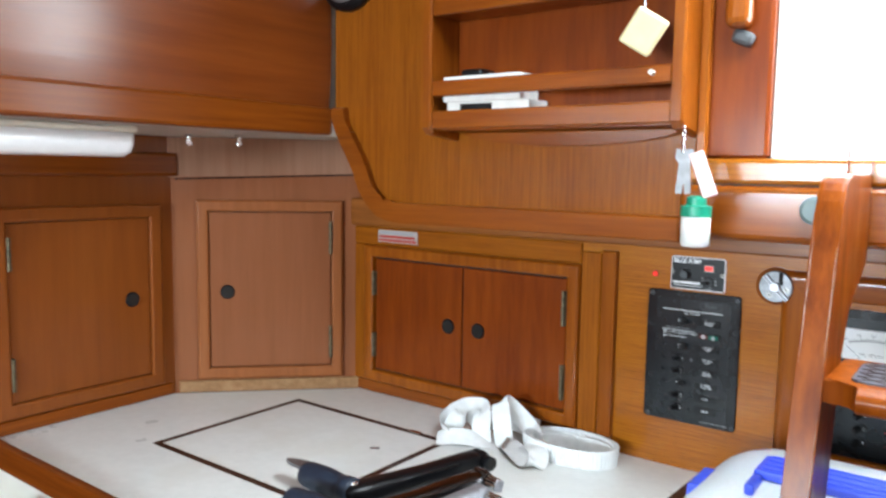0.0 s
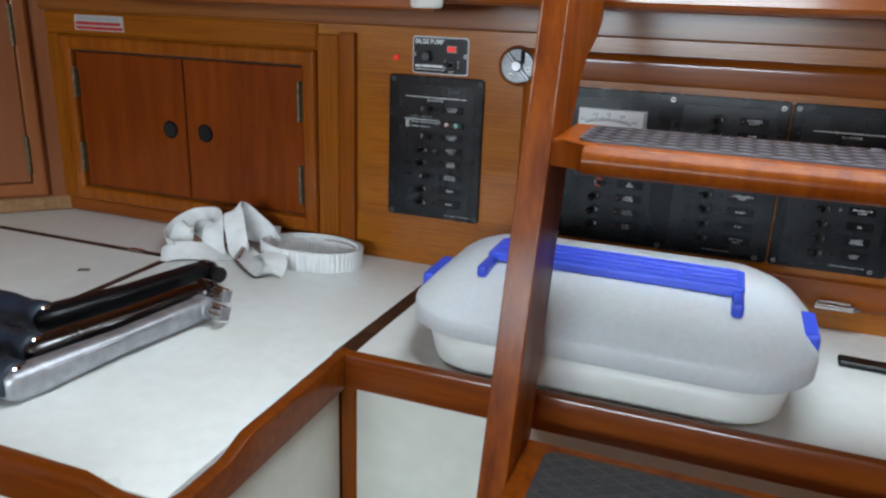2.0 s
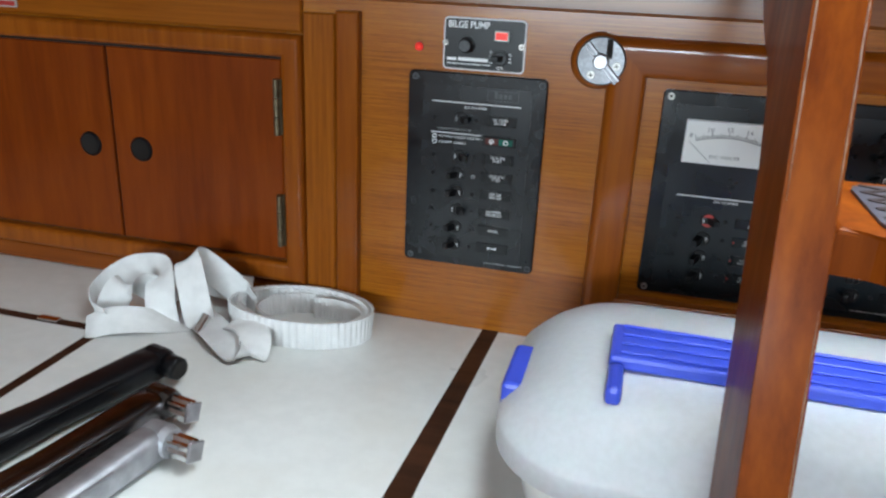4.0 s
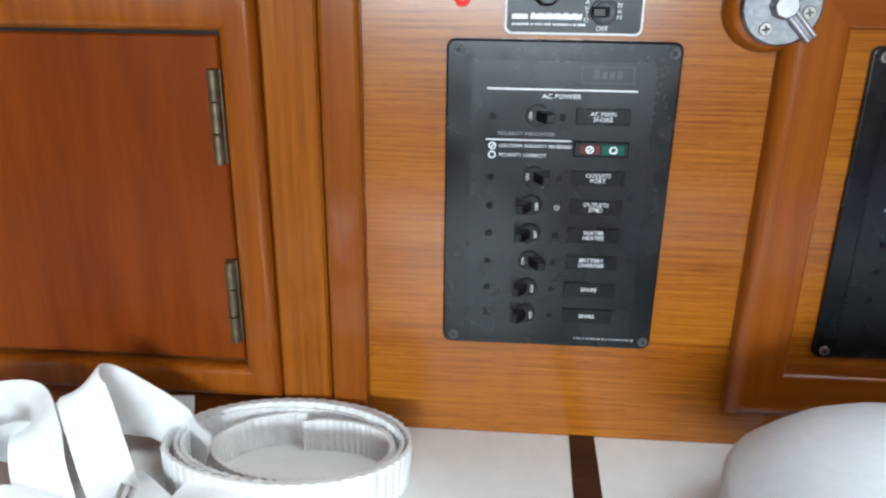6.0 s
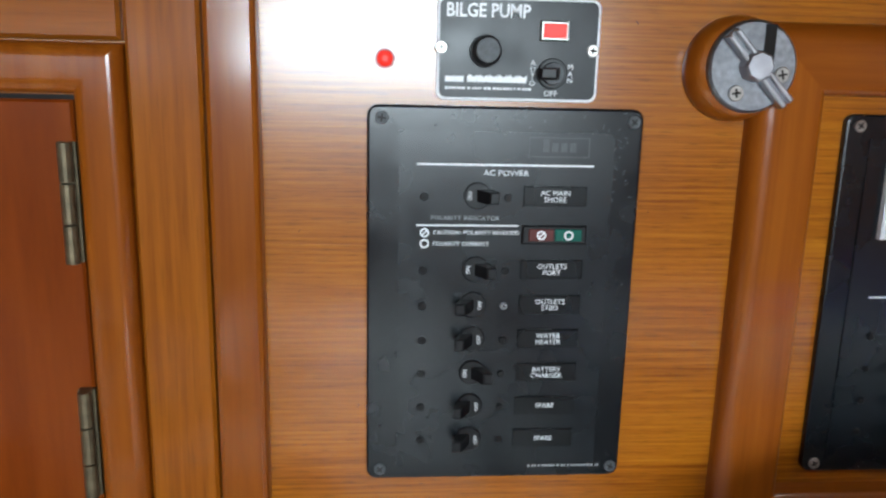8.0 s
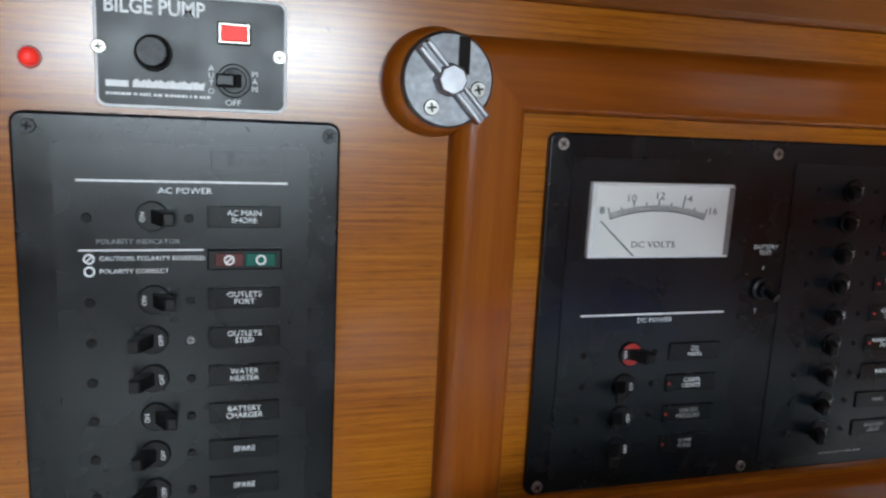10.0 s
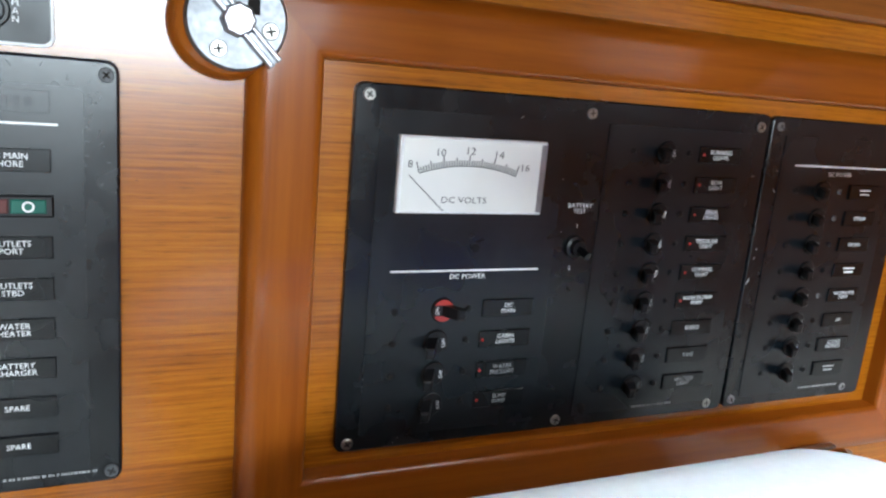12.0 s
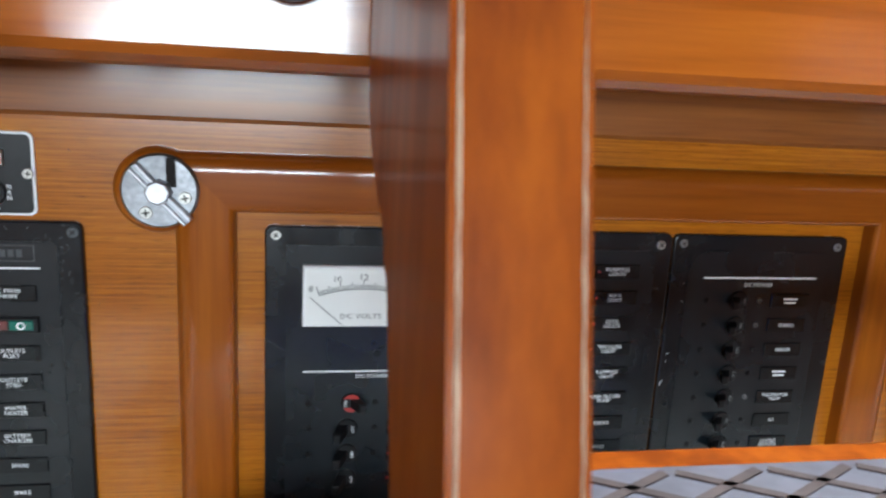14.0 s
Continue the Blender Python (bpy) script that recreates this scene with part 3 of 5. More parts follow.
for v in (1.25, 1.02):
    hinge(0.0725, v, lambda a, b2, w: corner(a, b2, w + 0.006), d, 0.07)

cab = thing("side_cabinet", (-1.435, 0.75, 0.94), "orange-brown teak locker door with a finger hole", "cabinet")
part("door_frame", frame_bars(0.575, 0.909, 0.9385, 1.323, 0.027, side, 0.013, 0.005), SIDE, cab, smooth="angle")
shadow_gap(0.602, 0.882, 0.9655, 1.296, side, cab)
d = door(0.6035, 0.8805, 0.967, 1.2945, side, cab, SIDE)
finger_hole(0.842, 1.129, lambda a, b2, w: side(a, b2, w + 0.006), d)
for v in (1.24, 1.02):
    hinge(0.6045, v, lambda a, b2, w: side(a, b2, w + 0.006), d, 0.06)

# ---- counters ----
top = lambda u, v, w: (u, v, TOP - 0.03 + w)
ct = thing("counter", (-0.9, 0.9, 0.0), "white laminate galley counter with teak fiddle and dark inlaid icebox lid", "counter", kind="structure")
part("worktop", slab([(-1.434, 0.5675), (-0.3955, 0.5675), (-0.3955, 0.861), (-0.398, 0.874), (-0.3850, 1.2245), (-1.156, 1.2245), (-1.434, 0.938)], top, 0.03), LAMINATE, ct)
bm = bmesh.new()
for x0, x1, y0, y1 in ((-1.198, -0.795, 1.068, 1.08), (-1.198, -0.795, 0.736, 0.748), (-1.198, -1.186, 0.7485, 1.0675), (-0.807, -0.795, 0.7485, 1.0675)):
    add_box(bm, x0, x1, y0, y1, TOP - 0.002, TOP + 0.0008)
part("lid_inlay", bm, SEAM, ct, "dark wooden strips round the icebox lid")
part("lid_latch", box(-0.885, -0.858, 1.069, 1.079, TOP + 0.001, TOP + 0.0035, 0.0008), CHROME, ct, "small steel latch")
bm = box(-0.885, -0.868, 0.965, 0.971, TOP, TOP + 0.002, 0.0005, Matrix.Translation((-0.876, 0.968, 0)) @ pose(0, 0, 0, 0, 0, 30) @ Matrix.Translation((0.876, -0.968, 0)))
part("ring_pull", bm, GREYMETAL, ct, "flush grey ring pull")


def fiddle(points, name, parent, mat, dips=(), high=0.0095):
    """A rounded teak rail along points; dips: stretches (from, to) by length where it falls to the worktop."""
    pts, run = [], 0.0
    for a, b2 in zip(points, points[1:]):
        a, b2 = Vector(a), Vector(b2)
        n = max(2, int((b2 - a).length / 0.008))
        for i in range(n if b2 != Vector(points[-1]) else n + 1):
            pts.append((a.lerp(b2, i / n), run + (b2 - a).length * i / n))
        run += (b2 - a).length
    bm = bmesh.new()
    rings = []
    for i, (p, s) in enumerate(pts):
        d0 = (pts[min(i + 1, len(pts) - 1)][0] - pts[max(i - 1, 0)][0]).normalized()
        o = Vector((d0.y, -d0.x, 0))
        h = high
        for s0, s1 in dips:
            f = min(max((s - s0) / 0.042 + 0.5, 0), 1) * min(max((s1 - s) / 0.034 + 0.5, 0), 1)
            h = high - (high + 0.001) * (0.7 * f + 0.3 * (3 * f * f - 2 * f ** 3))
        prof = [(-0.004, -0.034), (0.0125, -0.034), (0.0125, h - 0.005), (0.0110, h - 0.0015), (0.0075, h), (0.001, h), (-0.0025, h - 0.0015), (-0.004, h - 0.005)]
        rings.append([bm.verts.new((p.x + o.x * a, p.y + o.y * a, TOP + b2)) for a, b2 in prof])
    for a, b2 in zip(rings, rings[1:]):
        for i in range(8):
            bm.faces.new((a[i], a[(i + 1) % 8], b2[(i + 1) % 8], b2[i]))
    bm.faces.new(rings[0][::-1])
    bm.faces.new(rings[-1])
    return part(name, bm, mat, parent, "rounded red-brown teak fiddle rail", smooth="angle")


arc = [(-0.412 + 0.022 * math.cos(radians(a)), 0.587 + 0.022 * math.sin(radians(a)), 0) for a in range(-90, 1, 15)]
fiddle([(-1.433, 0.565, 0)] + arc + [(-0.39, 0.877, 0)], "fiddle_rail", ct, FIDDLE, ((0.977, 1.125),))
part("front_panel", box(-1.434, -0.4035, 0.566, 0.576, 0.0, TOP - 0.0295), PANELWHITE, ct, "cream laminate front panel")
part("end_panel", box(-0.4025, -0.392, 0.590, 0.872, 0.0, TOP - 0.0295), PANELWHITE, ct, "cream laminate end panel")
part("corner_post", box(-0.411, -0.385, 0.5575, 0.5895, 0.0, TOP - 0.0295, 0.004, segments=2), TRIM_V, ct, "teak corner post")
dr = part("drawer_front", box(-0.572, -0.4125, 0.551, 0.5655, 0.70, 0.849, 0.004, segments=2), DOOR, ct, "dark red-brown drawer front")
part("finger_hole", tube((-0.462, 0.5502, 0.80), (-0.462, 0.5515, 0.80), 0.016), HOLE_SHADE, dr)

c2 = thing("engine_box_counter", (0.2, 1.05, 0.0), "white laminate shelf over the engine box behind the ladder", "counter", kind="structure")
part("worktop", slab([(-0.3775, 0.8775), (1.34, 0.8775), (1.34, 1.2245), (-0.3775, 1.2245)], top, 0.03), LAMINATE, c2)
part("seam_strip", slab([(-0.4015, 0.874), (-0.379, 0.874), (-0.3695, 1.2245), (-0.389, 1.2245)], lambda u, v, w: (u, v, TOP - 0.004 + w), 0.0048), SEAM, c2, "dark wooden seam strip between the counters")
fiddle([(-0.3850, 0.8745, 0), (1.34, 0.8745, 0)], "fiddle_rail", c2, FIDDLE, high=0.0091)
part("front_panel", box(-0.37, 1.34, 0.876, 0.886, 0.0, TOP - 0.0295), PANELWHITE, c2, "cream laminate front panel")
part("corner_post", box(-0.3915, -0.3705, 0.873, 0.8865, 0.0, TOP - 0.0295, 0.003), TRIM_V, c2, "teak inner corner post")

# ---- companionway ladder ----
LEAN_Y = 0.26


def ladder_front(z):
    return 0.803 + LEAN_Y * (z - 1.205)


lad = thing("companionway_ladder", (0.1, 0.45, 0.0), "varnished teak companionway ladder with worn edges and black grip treads", "ladder")


def stringer(x0, x1):
    prof = [(ladder_front(0.0), 0.0), (ladder_front(1.36), 1.36)]
    prof += bezier((ladder_front(1.36), 1.36), (ladder_front(1.385), 1.393), (ladder_front(1.40) + 0.012, 1.402), (ladder_front(1.40) + 0.035, 1.402), 6)[1:]
    prof += [(1.016, 1.402), (1.0195, 1.308)]
    prof += bezier((1.0195, 1.310), (1.006, 1.294), (0.982, 1.281), (0.958, 1.2745), 7) + bezier((0.958, 1.2745), (0.935, 1.2705), (0.920, 1.259), (0.911, 1.240), 6)[1:]
    prof += bezier((0.911, 1.240), (0.903, 1.224), (0.894, 1.212), (0.887, 1.195), 4)[1:]
    prof += [(0.888 + 0.26 * (0.0 - 1.205), 0.0)]
    bm = slab(prof, lambda u, v, w: (x0 + w, u, v), x1 - x0)
    rim = [e for e in bm.edges if abs(e.verts[0].co.x - e.verts[1].co.x) < 1e-5]
    bmesh.ops.bevel(bm, geom=rim, offset=0.0045, segments=3, affect="EDGES", profile=0.5)
    return part("stringer", bm, LADDER, lad)


left = stringer(-0.1665, -0.1402)
stringer(0.332, 0.362)


def worn_edge(x, z0, z1, wide):
    """Bare wood where the varnish has gone from a front edge."""
    bm = bmesh.new()
    rings = []
    n = 26
    for i in range(n + 1):
        z = z0 + (z1 - z0) * i / n
        w2 = wide * random.uniform(0.55, 1.0) * min(1, 3.5 * min(i, n - i) / n + 0.15)
        y = ladder_front(z)
        rings.append([bm.verts.new((x - w2, y + 0.0014, z)), bm.verts.new((x, y - 0.0007, z)), bm.verts.new((x + w2, y + 0.0014, z))])
    for a, b2 in zip(rings, rings[1:]):
        for i in range(2):
            bm.faces.new((a[i], a[i + 1], b2[i + 1], b2[i]))
    part("worn_edge", bm, WORN, left, "bare worn edge")


worn_edge(-0.1645, 1.215, 1.350, 0.0015)
worn_edge(-0.1417, 1.215, 1.335, 0.0014)
worn_edge(-0.1417, 1.00, 1.165, 0.0012)


def tread(z, mat, rib, deep=0.0):
    f = ladder_front(z) - deep
    y0, y1 = f - 0.018, f + 0.106
    ends = [(-0.1400, y1), (-0.1400, f - 0.001)] + bezier((-0.128, f - 0.003), (-0.116, f - 0.005), (-0.112, f - 0.010), (-0.108, f - 0.022), 5) + bezier((0.300, f - 0.022), (0.304, f - 0.010), (0.308, f - 0.005), (0.320, f - 0.003), 5) + [(0.3318, f - 0.001), (0.3318, y1)]
    t = part("step", slab(ends, lambda u, v, w: (u, v, z - 0.024 + w), 0.024, 0.003, 2), LADDER, lad, "varnished teak step")
    nose = [(y0 - 0.012, z - 0.019), (y0 - 0.0135, z - 0.013), (y0 - 0.012, z - 0.007), (y0 - 0.007, z - 0.002), (y0 + 0.004, z + 0.0004), (y0 + 0.004, z - 0.0255), (y0 - 0.007, z - 0.024)]
    part("nosing", slab(nose, lambda u, v, w: (-0.1075 + w, u, v), 0.407, 0.001), LADDER, t, "rounded nosing", smooth="angle")
    part("grip_mat", slab(rounded(-0.118, 0.318, y0 + 0.016, y1 - 0.016, 0.014, 4), lambda u, v, w: (u, v, z + w), 0.0018), mat, t, "rubber grip mat")
    bm = bmesh.new()
    w, h = 0.030, 0.017
    u0, u1, v0, v1 = -0.114, 0.314, y0 + 0.020, y1 - 0.020
    for k in range(-60, 60):
        for s in (1, -1):
            # one rib of the lattice, cut to the mat
            ua, va, slope = u0 + k * w, v0, s * h / w
            lo, hi = u0, u1
            c = [(v0 - va) / slope + ua, (v1 - va) / slope + ua]
            lo, hi = max(lo, min(c)), min(hi, max(c))
            if hi - lo < 0.004:
                continue
            pa, pb = Vector((lo, va + (lo - ua) * slope)), Vector((hi, va + (hi - ua) * slope))
            nrm = Vector((-(pb - pa).y, (pb - pa).x)).normalized() * 0.0015
            q = [pa + nrm, pb + nrm, pb - nrm, pa - nrm]
            vs = [bm.verts.new((p.x, p.y, z + 0.0017)) for p in q] + [bm.verts.new((p.x, p.y, z + 0.0025)) for p in q]
            for ids in ((4, 5, 6, 7), (0, 1, 5, 4), (1, 2, 6, 5), (2, 3, 7, 6), (3, 0, 4, 7)):
                bm.faces.new([vs[i] for i in ids])
    part("grip_ribs", bm, rib, t, "worn diamond ribs")["kind"] = "stuff"


tread(1.205, TREAD, TREADRIB)
# lower treads take darker mat and rib colours than the top one
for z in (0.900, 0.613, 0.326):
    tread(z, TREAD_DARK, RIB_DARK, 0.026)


# ---- cooler on the engine box ----
def ring_loft(rings, seg=10):
    """Rounded rectangles (half width, half depth, corner radius, centre x, centre y, z) skinned into one shell."""
    bm = bmesh.new()
    loops = []
    for hw, hd, r, cx, cy, z in rings:
        loops.append([bm.verts.new((x, y, z)) for x, y in rounded(cx - hw, cx + hw, cy - hd, cy + hd, r, seg)])
    n = len(loops[0])
    for a, b2 in zip(loops, loops[1:]):
        for i in range(n):
            bm.faces.new((a[i], a[(i + 1) % n], b2[(i + 1) % n], b2[i]))
    bm.faces.new(loops[0][::-1])
    bm.faces.new(loops[-1])
    return bm


CX, CY = -0.097, 1.006
box_thing = thing("cooler_box", (CX, CY, TOP), "white plastic cooler box with a blue carrying handle on its lid", "cooler")
part("body", ring_loft([(0.192, 0.111, 0.062, CX, CY, TOP + 0.001), (0.198, 0.117, 0.066, CX, CY, TOP + 0.005), (0.208, 0.126, 0.072, CX, CY, 0.964)]), COOLER, box_thing, smooth=True)
LID = [(0.217, 0.135, 0.078, 0.9605), (0.2205, 0.1385, 0.081, 0.9615), (0.2225, 0.1405, 0.082, 0.9635), (0.2225, 0.1405, 0.082, 0.9815), (0.2215, 0.1395, 0.081, 0.9845), (0.2185, 0.1370, 0.079, 0.9875),
       (0.2110, 0.1300, 0.075, 0.9965), (0.2010, 0.1215, 0.070, 1.0065), (0.1890, 0.1105, 0.063, 1.0150), (0.1750, 0.0975, 0.055, 1.0215), (0.1590, 0.0820, 0.046, 1.0260), (0.10, 0.05, 0.03, 1.0285)]
part("lid", ring_loft([(w2, d2, r2, CX, CY + 0.002, z2) for w2, d2, r2, z2 in LID]), COOLERLID, box_thing, "frosted pale grey lid", smooth=True)
hd = part("handle", box(-0.238, 0.046, 0.955, 1.018, 1.0287, 1.040, 0.003, segments=2), BLUE, box_thing, "bright blue plastic handle")
for y in (0.963, 0.979, 0.995, 1.011):
    part("handle_rib", box(-0.230, 0.038, y - 0.0016, y + 0.0016, 1.0402, 1.0422, 0.0006), BLUE, hd)
for s in (-0.238, 0.034):
    part("handle_arm", box(s, s + 0.012, 0.912, 0.9545, 1.021, 1.036, 0.004, segments=2), BLUE, hd)
for x0, x1 in ((-0.3205, -0.300), (0.106, 0.1265)):
    part("latch", box(x0, x1, 0.955, 1.03, 0.976, 1.000, 0.004, segments=2), BLUE, box_thing, "blue plastic latch")


# ---- switch panels ----
def screw(u, v, place, parent, r=0.0036, mat=None):
    ring = [(u + r * math.cos(radians(24 * i)), v + r * math.sin(radians(24 * i))) for i in range(15)]
    s = part("screw", slab(ring, place, 0.0012, 0.0005), mat or STEEL, parent)
    a = random.uniform(0, 90)
    for k in (0, 90):
        c, n = math.cos(radians(a + k)), math.sin(radians(a + k))
        q = [(u + x * c - y * n, v + x * n + y * c) for x, y in ((-r * 0.6, -r * 0.13), (r * 0.6, -r * 0.13), (r * 0.6, r * 0.13), (-r * 0.6, r * 0.13))]
        part("slot", slab(q, lambda p, q2, w: place(p, q2, w + 0.0011), 0.0003), HOLE_SHADE, s)


def disc(u, v, r, place, thick, n=28, bevel=0.0):
    return slab([(u + r * math.cos(2 * math.pi * i / n), v + r * math.sin(2 * math.pi * i / n)) for i in range(n)], place, thick, bevel)


def strip(u0, u1, v0, v1, place, thick, bevel=0.0):
    return slab([(u0, v0), (u1, v0), (u1, v1), (u0, v1)], place, thick, bevel)


def lever(u, v, way, face, parent, mark, hub=None, droop=0.0, ink=None):
    """A breaker: round collar, and a flat toggle thrown to one side (way 1 right, -1 left)."""
    b = part("breaker", disc(u, v, 0.0076, face, 0.0016, 24, 0.0006), BLACK_PLASTIC, parent, "round black breaker collar")
    if hub is not None:
        for s in (1, -1):
            arcp = [(u + 0.0068 * math.cos(radians(a)), v + s * 0.0068 * math.sin(radians(a))) for a in range(28, 153, 10)]
            part("breaker_mark", slab(arcp, lambda p, q, w: face(p, q, w + 0.0016), 0.0004), hub, b)
    tilt = lambda p, q, w: face(u + way * (p + 0.55 * w), v + q - droop * w, w + 0.0016)
    t = part("toggle", slab([(-0.0005, -0.0034), (0.0064, -0.0034), (0.0064, 0.0034), (-0.0005, 0.0034)], lambda p, q, w: tilt(p * (1 - 18 * w), q, w), 0.0105, 0.0008), BLACK_PLASTIC, b)
    lettering(mark, u - way * 0.0042, v, 0.0032, ink or INK, b, lambda p, q, w: face(p, q, w + 0.0021), turn=90)
    return t


def tag_plate(u, v, w2, words, face, parent, size=0.0040, ink=None, h=0.0055):
    p = part("name_tag", slab([(u - w2, v - h), (u + w2, v - h), (u + w2, v + h), (u - w2, v + h)], face, 0.0012, 0.0004), TAG, parent, "black switch name tag")
    if words:
        lettering(words, u, v, size, ink or INK, p, lambda a, b2, w: face(a, b2, w + 0.0012))
    else:
        for dv, ww in ((0.0015, 0.0060), (-0.0015, 0.0048)):
            part("print_bar", strip(u - ww, u + ww, v + dv - 0.0006, v + dv + 0.0006, lambda a, b2, w: face(a, b2, w + 0.0012), 0.0003), ink or INK, p)
    return p


def scuffs(n, u0, u1, v0, v1, face, parent, mat):
    bm = bmesh.new()
    for i in range(n):
        u, v, a, l = random.uniform(u0, u1), random.uniform(v0, v1), random.uniform(0, 180), random.uniform(0.0004, 0.0016)
        c, s = math.cos(radians(a)), math.sin(radians(a))
        q = [(u + x * c - y * s, v + x * s + y * c) for x, y in ((-l, -0.00022), (l, -0.00012), (l * 0.8, 0.0002), (-l, 0.00015))]
        add_slab(bm, q, face, 0.0002)
    part("scuffs", bm, mat, parent, "small bare scratches")["kind"] = "stuff"


def tiny_print(u0, u1, v, face, parent, mat):
    """A line of print too small to read, as a row of short bars."""
    bm, u = bmesh.new(), u0
    while u < u1:
        l = random.uniform(0.0008, 0.0022)
        add_slab(bm, [(u, v - 0.0006), (u + l, v - 0.0006), (u + l, v + 0.0006), (u, v + 0.0006)], face, 0.0003)
        u += l + random.choice((0.0004, 0.0004, 0.0011))
    part("tiny_print", bm, mat, parent, "line of tiny print")["kind"] = "stuff"


# AC panel
ac = thing("ac_switch_panel", (-0.411, WALL, 0.99), "black enamelled AC breaker panel screwed to the teak bulkhead", "switch panel")
part("plate", slab(rounded(-0.4885, -0.3362, 0.990, 1.2095, 0.006, 4), wall, 0.0045, 0.0015, 2), BLACK, ac)
acf = lambda u, v, w: wall(u, v, w + 0.0046)
part("face_film", strip(-0.471, -0.352, 0.999, 1.196, acf, 0.0006), BLACK_FILM, ac, "matt black printed film")
acp = lambda u, v, w: wall(u, v, w + 0.0053)
for u, v in ((-0.4805, 1.2025), (-0.342, 1.2025), (-0.4805, 0.9965), (-0.3415, 0.9965)):
    screw(u, v, acf, ac, mat=DARKGREY)
part("print_line", strip(-0.461, -0.363, 1.1775, 1.1785, acp, 0.0003), INK, ac)
part("maker_mark", frame_bars(-0.400, -0.366, 1.1825, 1.1935, 0.0006, acp, 0.0003, 0), FAINT, ac, "faded outline of a maker's mark")
for k, u in enumerate((-0.392, -0.387, -0.382, -0.377)):
    part("maker_shape", strip(u, u + 0.0034, 1.1855, 1.1905 + (0.002 if k == 0 else 0), acp, 0.0003), FAINT, ac)
lettering("AC POWER", -0.412, 1.1735, 0.0043, INK, ac, acp, stretch=1.15)
lettering("POLARITY INDICATOR", -0.434, 1.1483, 0.0034, DIMINK, ac, acp, stretch=1.1)
part("print_line", strip(-0.461, -0.404, 1.1437, 1.1445, acp, 0.0003), INK, ac)
lettering("CAUTION: POLARITY REVERSED", -0.452, 1.1400, 0.0032, INK, ac, acp, align="LEFT", stretch=1.06)
lettering("POLARITY CORRECT", -0.452, 1.1336, 0.0032, INK, ac, acp, align="LEFT", stretch=1.06)


def ring_mark(u, v, r, face, parent, slash=False):
    bm = bmesh.new()
    for i in range(20):
        a0, a1 = radians(18 * i), radians(18 * i + 18)
        add_slab(bm, [(u + q * math.cos(a), v + q * math.sin(a)) for q, a in ((r, a0), (r, a1), (r * 0.68, a1), (r * 0.68, a0))], face, 0.0003)
    if slash:
        add_slab(bm, [(u - r * 0.55, v - r * 0.35), (u - r * 0.35, v - r * 0.55), (u + r * 0.55, v + r * 0.35), (u + r * 0.35, v + r * 0.55)], face, 0.0003)
    part("ring_mark", bm, INK, parent)


ring_mark(-0.4565, 1.1398, 0.0026, acp, ac, True)
ring_mark(-0.4565, 1.1336, 0.0026, acp, ac)
ind = part("indicator_housing", strip(-0.402, -0.3655, 1.1342, 1.1448, acp, 0.003, 0.0008), BLACK_PLASTIC, ac, "black indicator lamp housing")
indf = lambda u, v, w: acp(u, v, w + 0.003)
part("red_lamp", strip(-0.3985, -0.3845, 1.1362, 1.1430, indf, 0.0012, 0.0005), DARKRED, ind, "dull dark red indicator lens")
part("green_lamp", strip(-0.3835, -0.3685, 1.1362, 1.1430, indf, 0.0012, 0.0005), GREEN, ind, "green indicator lens")
indl = lambda u, v, w: indf(u, v, w + 0.0013)
ring_mark(-0.3915, 1.1396, 0.0026, indl, ind, True)
ring_mark(-0.376, 1.1396, 0.0026, indl, ind)
AC_ROWS = ((1.161, "AC MAIN\nSHORE", True), (1.1192, "OUTLETS\nPORT", True), (1.0985, "OUTLETS\nSTBD", False), (1.0780, "WATER\nHEATER", False), (1.0575, "BATTERY\nCHARGER", True), (1.0368, "SPARE", False), (1.0160, "SPARE", False))
for z, words, on in AC_ROWS:
    lever(-0.4275 if on else -0.4285, z, 1 if on else -1, acp, ac, "ON" if on else "OFF")
    tag_plate(-0.384, z, 0.0178, words, acp, ac, 0.0041)
    screw(-0.4570, z - 0.001, acp, ac, 0.0024, BLACK_PLASTIC)
    screw(-0.4105, z - 0.001, acp, ac, 0.0022, GREYMETAL if words == "OUTLETS\nSTBD" else BLACK_PLASTIC)
tiny_print(-0.392, -0.3485, 0.9972, acf, ac, DIMINK)
scuffs(24, -0.356, -0.338, 1.15, 1.208, acf, ac, DARKGREY)
scuffs(14, -0.487, -0.338, 1.1985, 1.208, acf, ac, DARKGREY)

# bilge pump switch
bp = thing("bilge_pump_switch", (-0.4075, WALL, 1.213), "black bilge pump switch plate with white border and red lamp", "switch panel")
part("border", slab(rounded(-0.4515, -0.3635, 1.2125, 1.2665, 0.0045, 4), wall, 0.0022, 0.0006), INK, bp, "white painted border")
bpf = lambda u, v, w: wall(u, v, w + 0.0023)
part("plate", slab(rounded(-0.4500, -0.3650, 1.2140, 1.2650, 0.0038, 4), bpf, 0.0006), SATIN, bp)
bpp = lambda u, v, w: wall(u, v, w + 0.0030)
lettering("BILGE PUMP", -0.4470, 1.2590, 0.0098, INK, bp, bpp, align="LEFT", stretch=0.86, bold=0.00022)
for u in (-0.4492, -0.3672):
    screw(u, 1.2400, bpp, bp, 0.0034)
k = part("fuse_cap", turned(bpp(-0.4255, 1.2385, 0), bpp(-0.4255, 1.2385, 0.013), [(0, 0.0085), (0.3, 0.0084), (0.32, 0.0074), (0.92, 0.0070), (1, 0.0062)]), BLACK_PLASTIC, bp, "round black fuse cap")
part("fuse_face", disc(-0.4255, 1.2385, 0.0058, lambda u, v, w: bpp(u, v, w + 0.0131), 0.0005), DARKGREY, k)
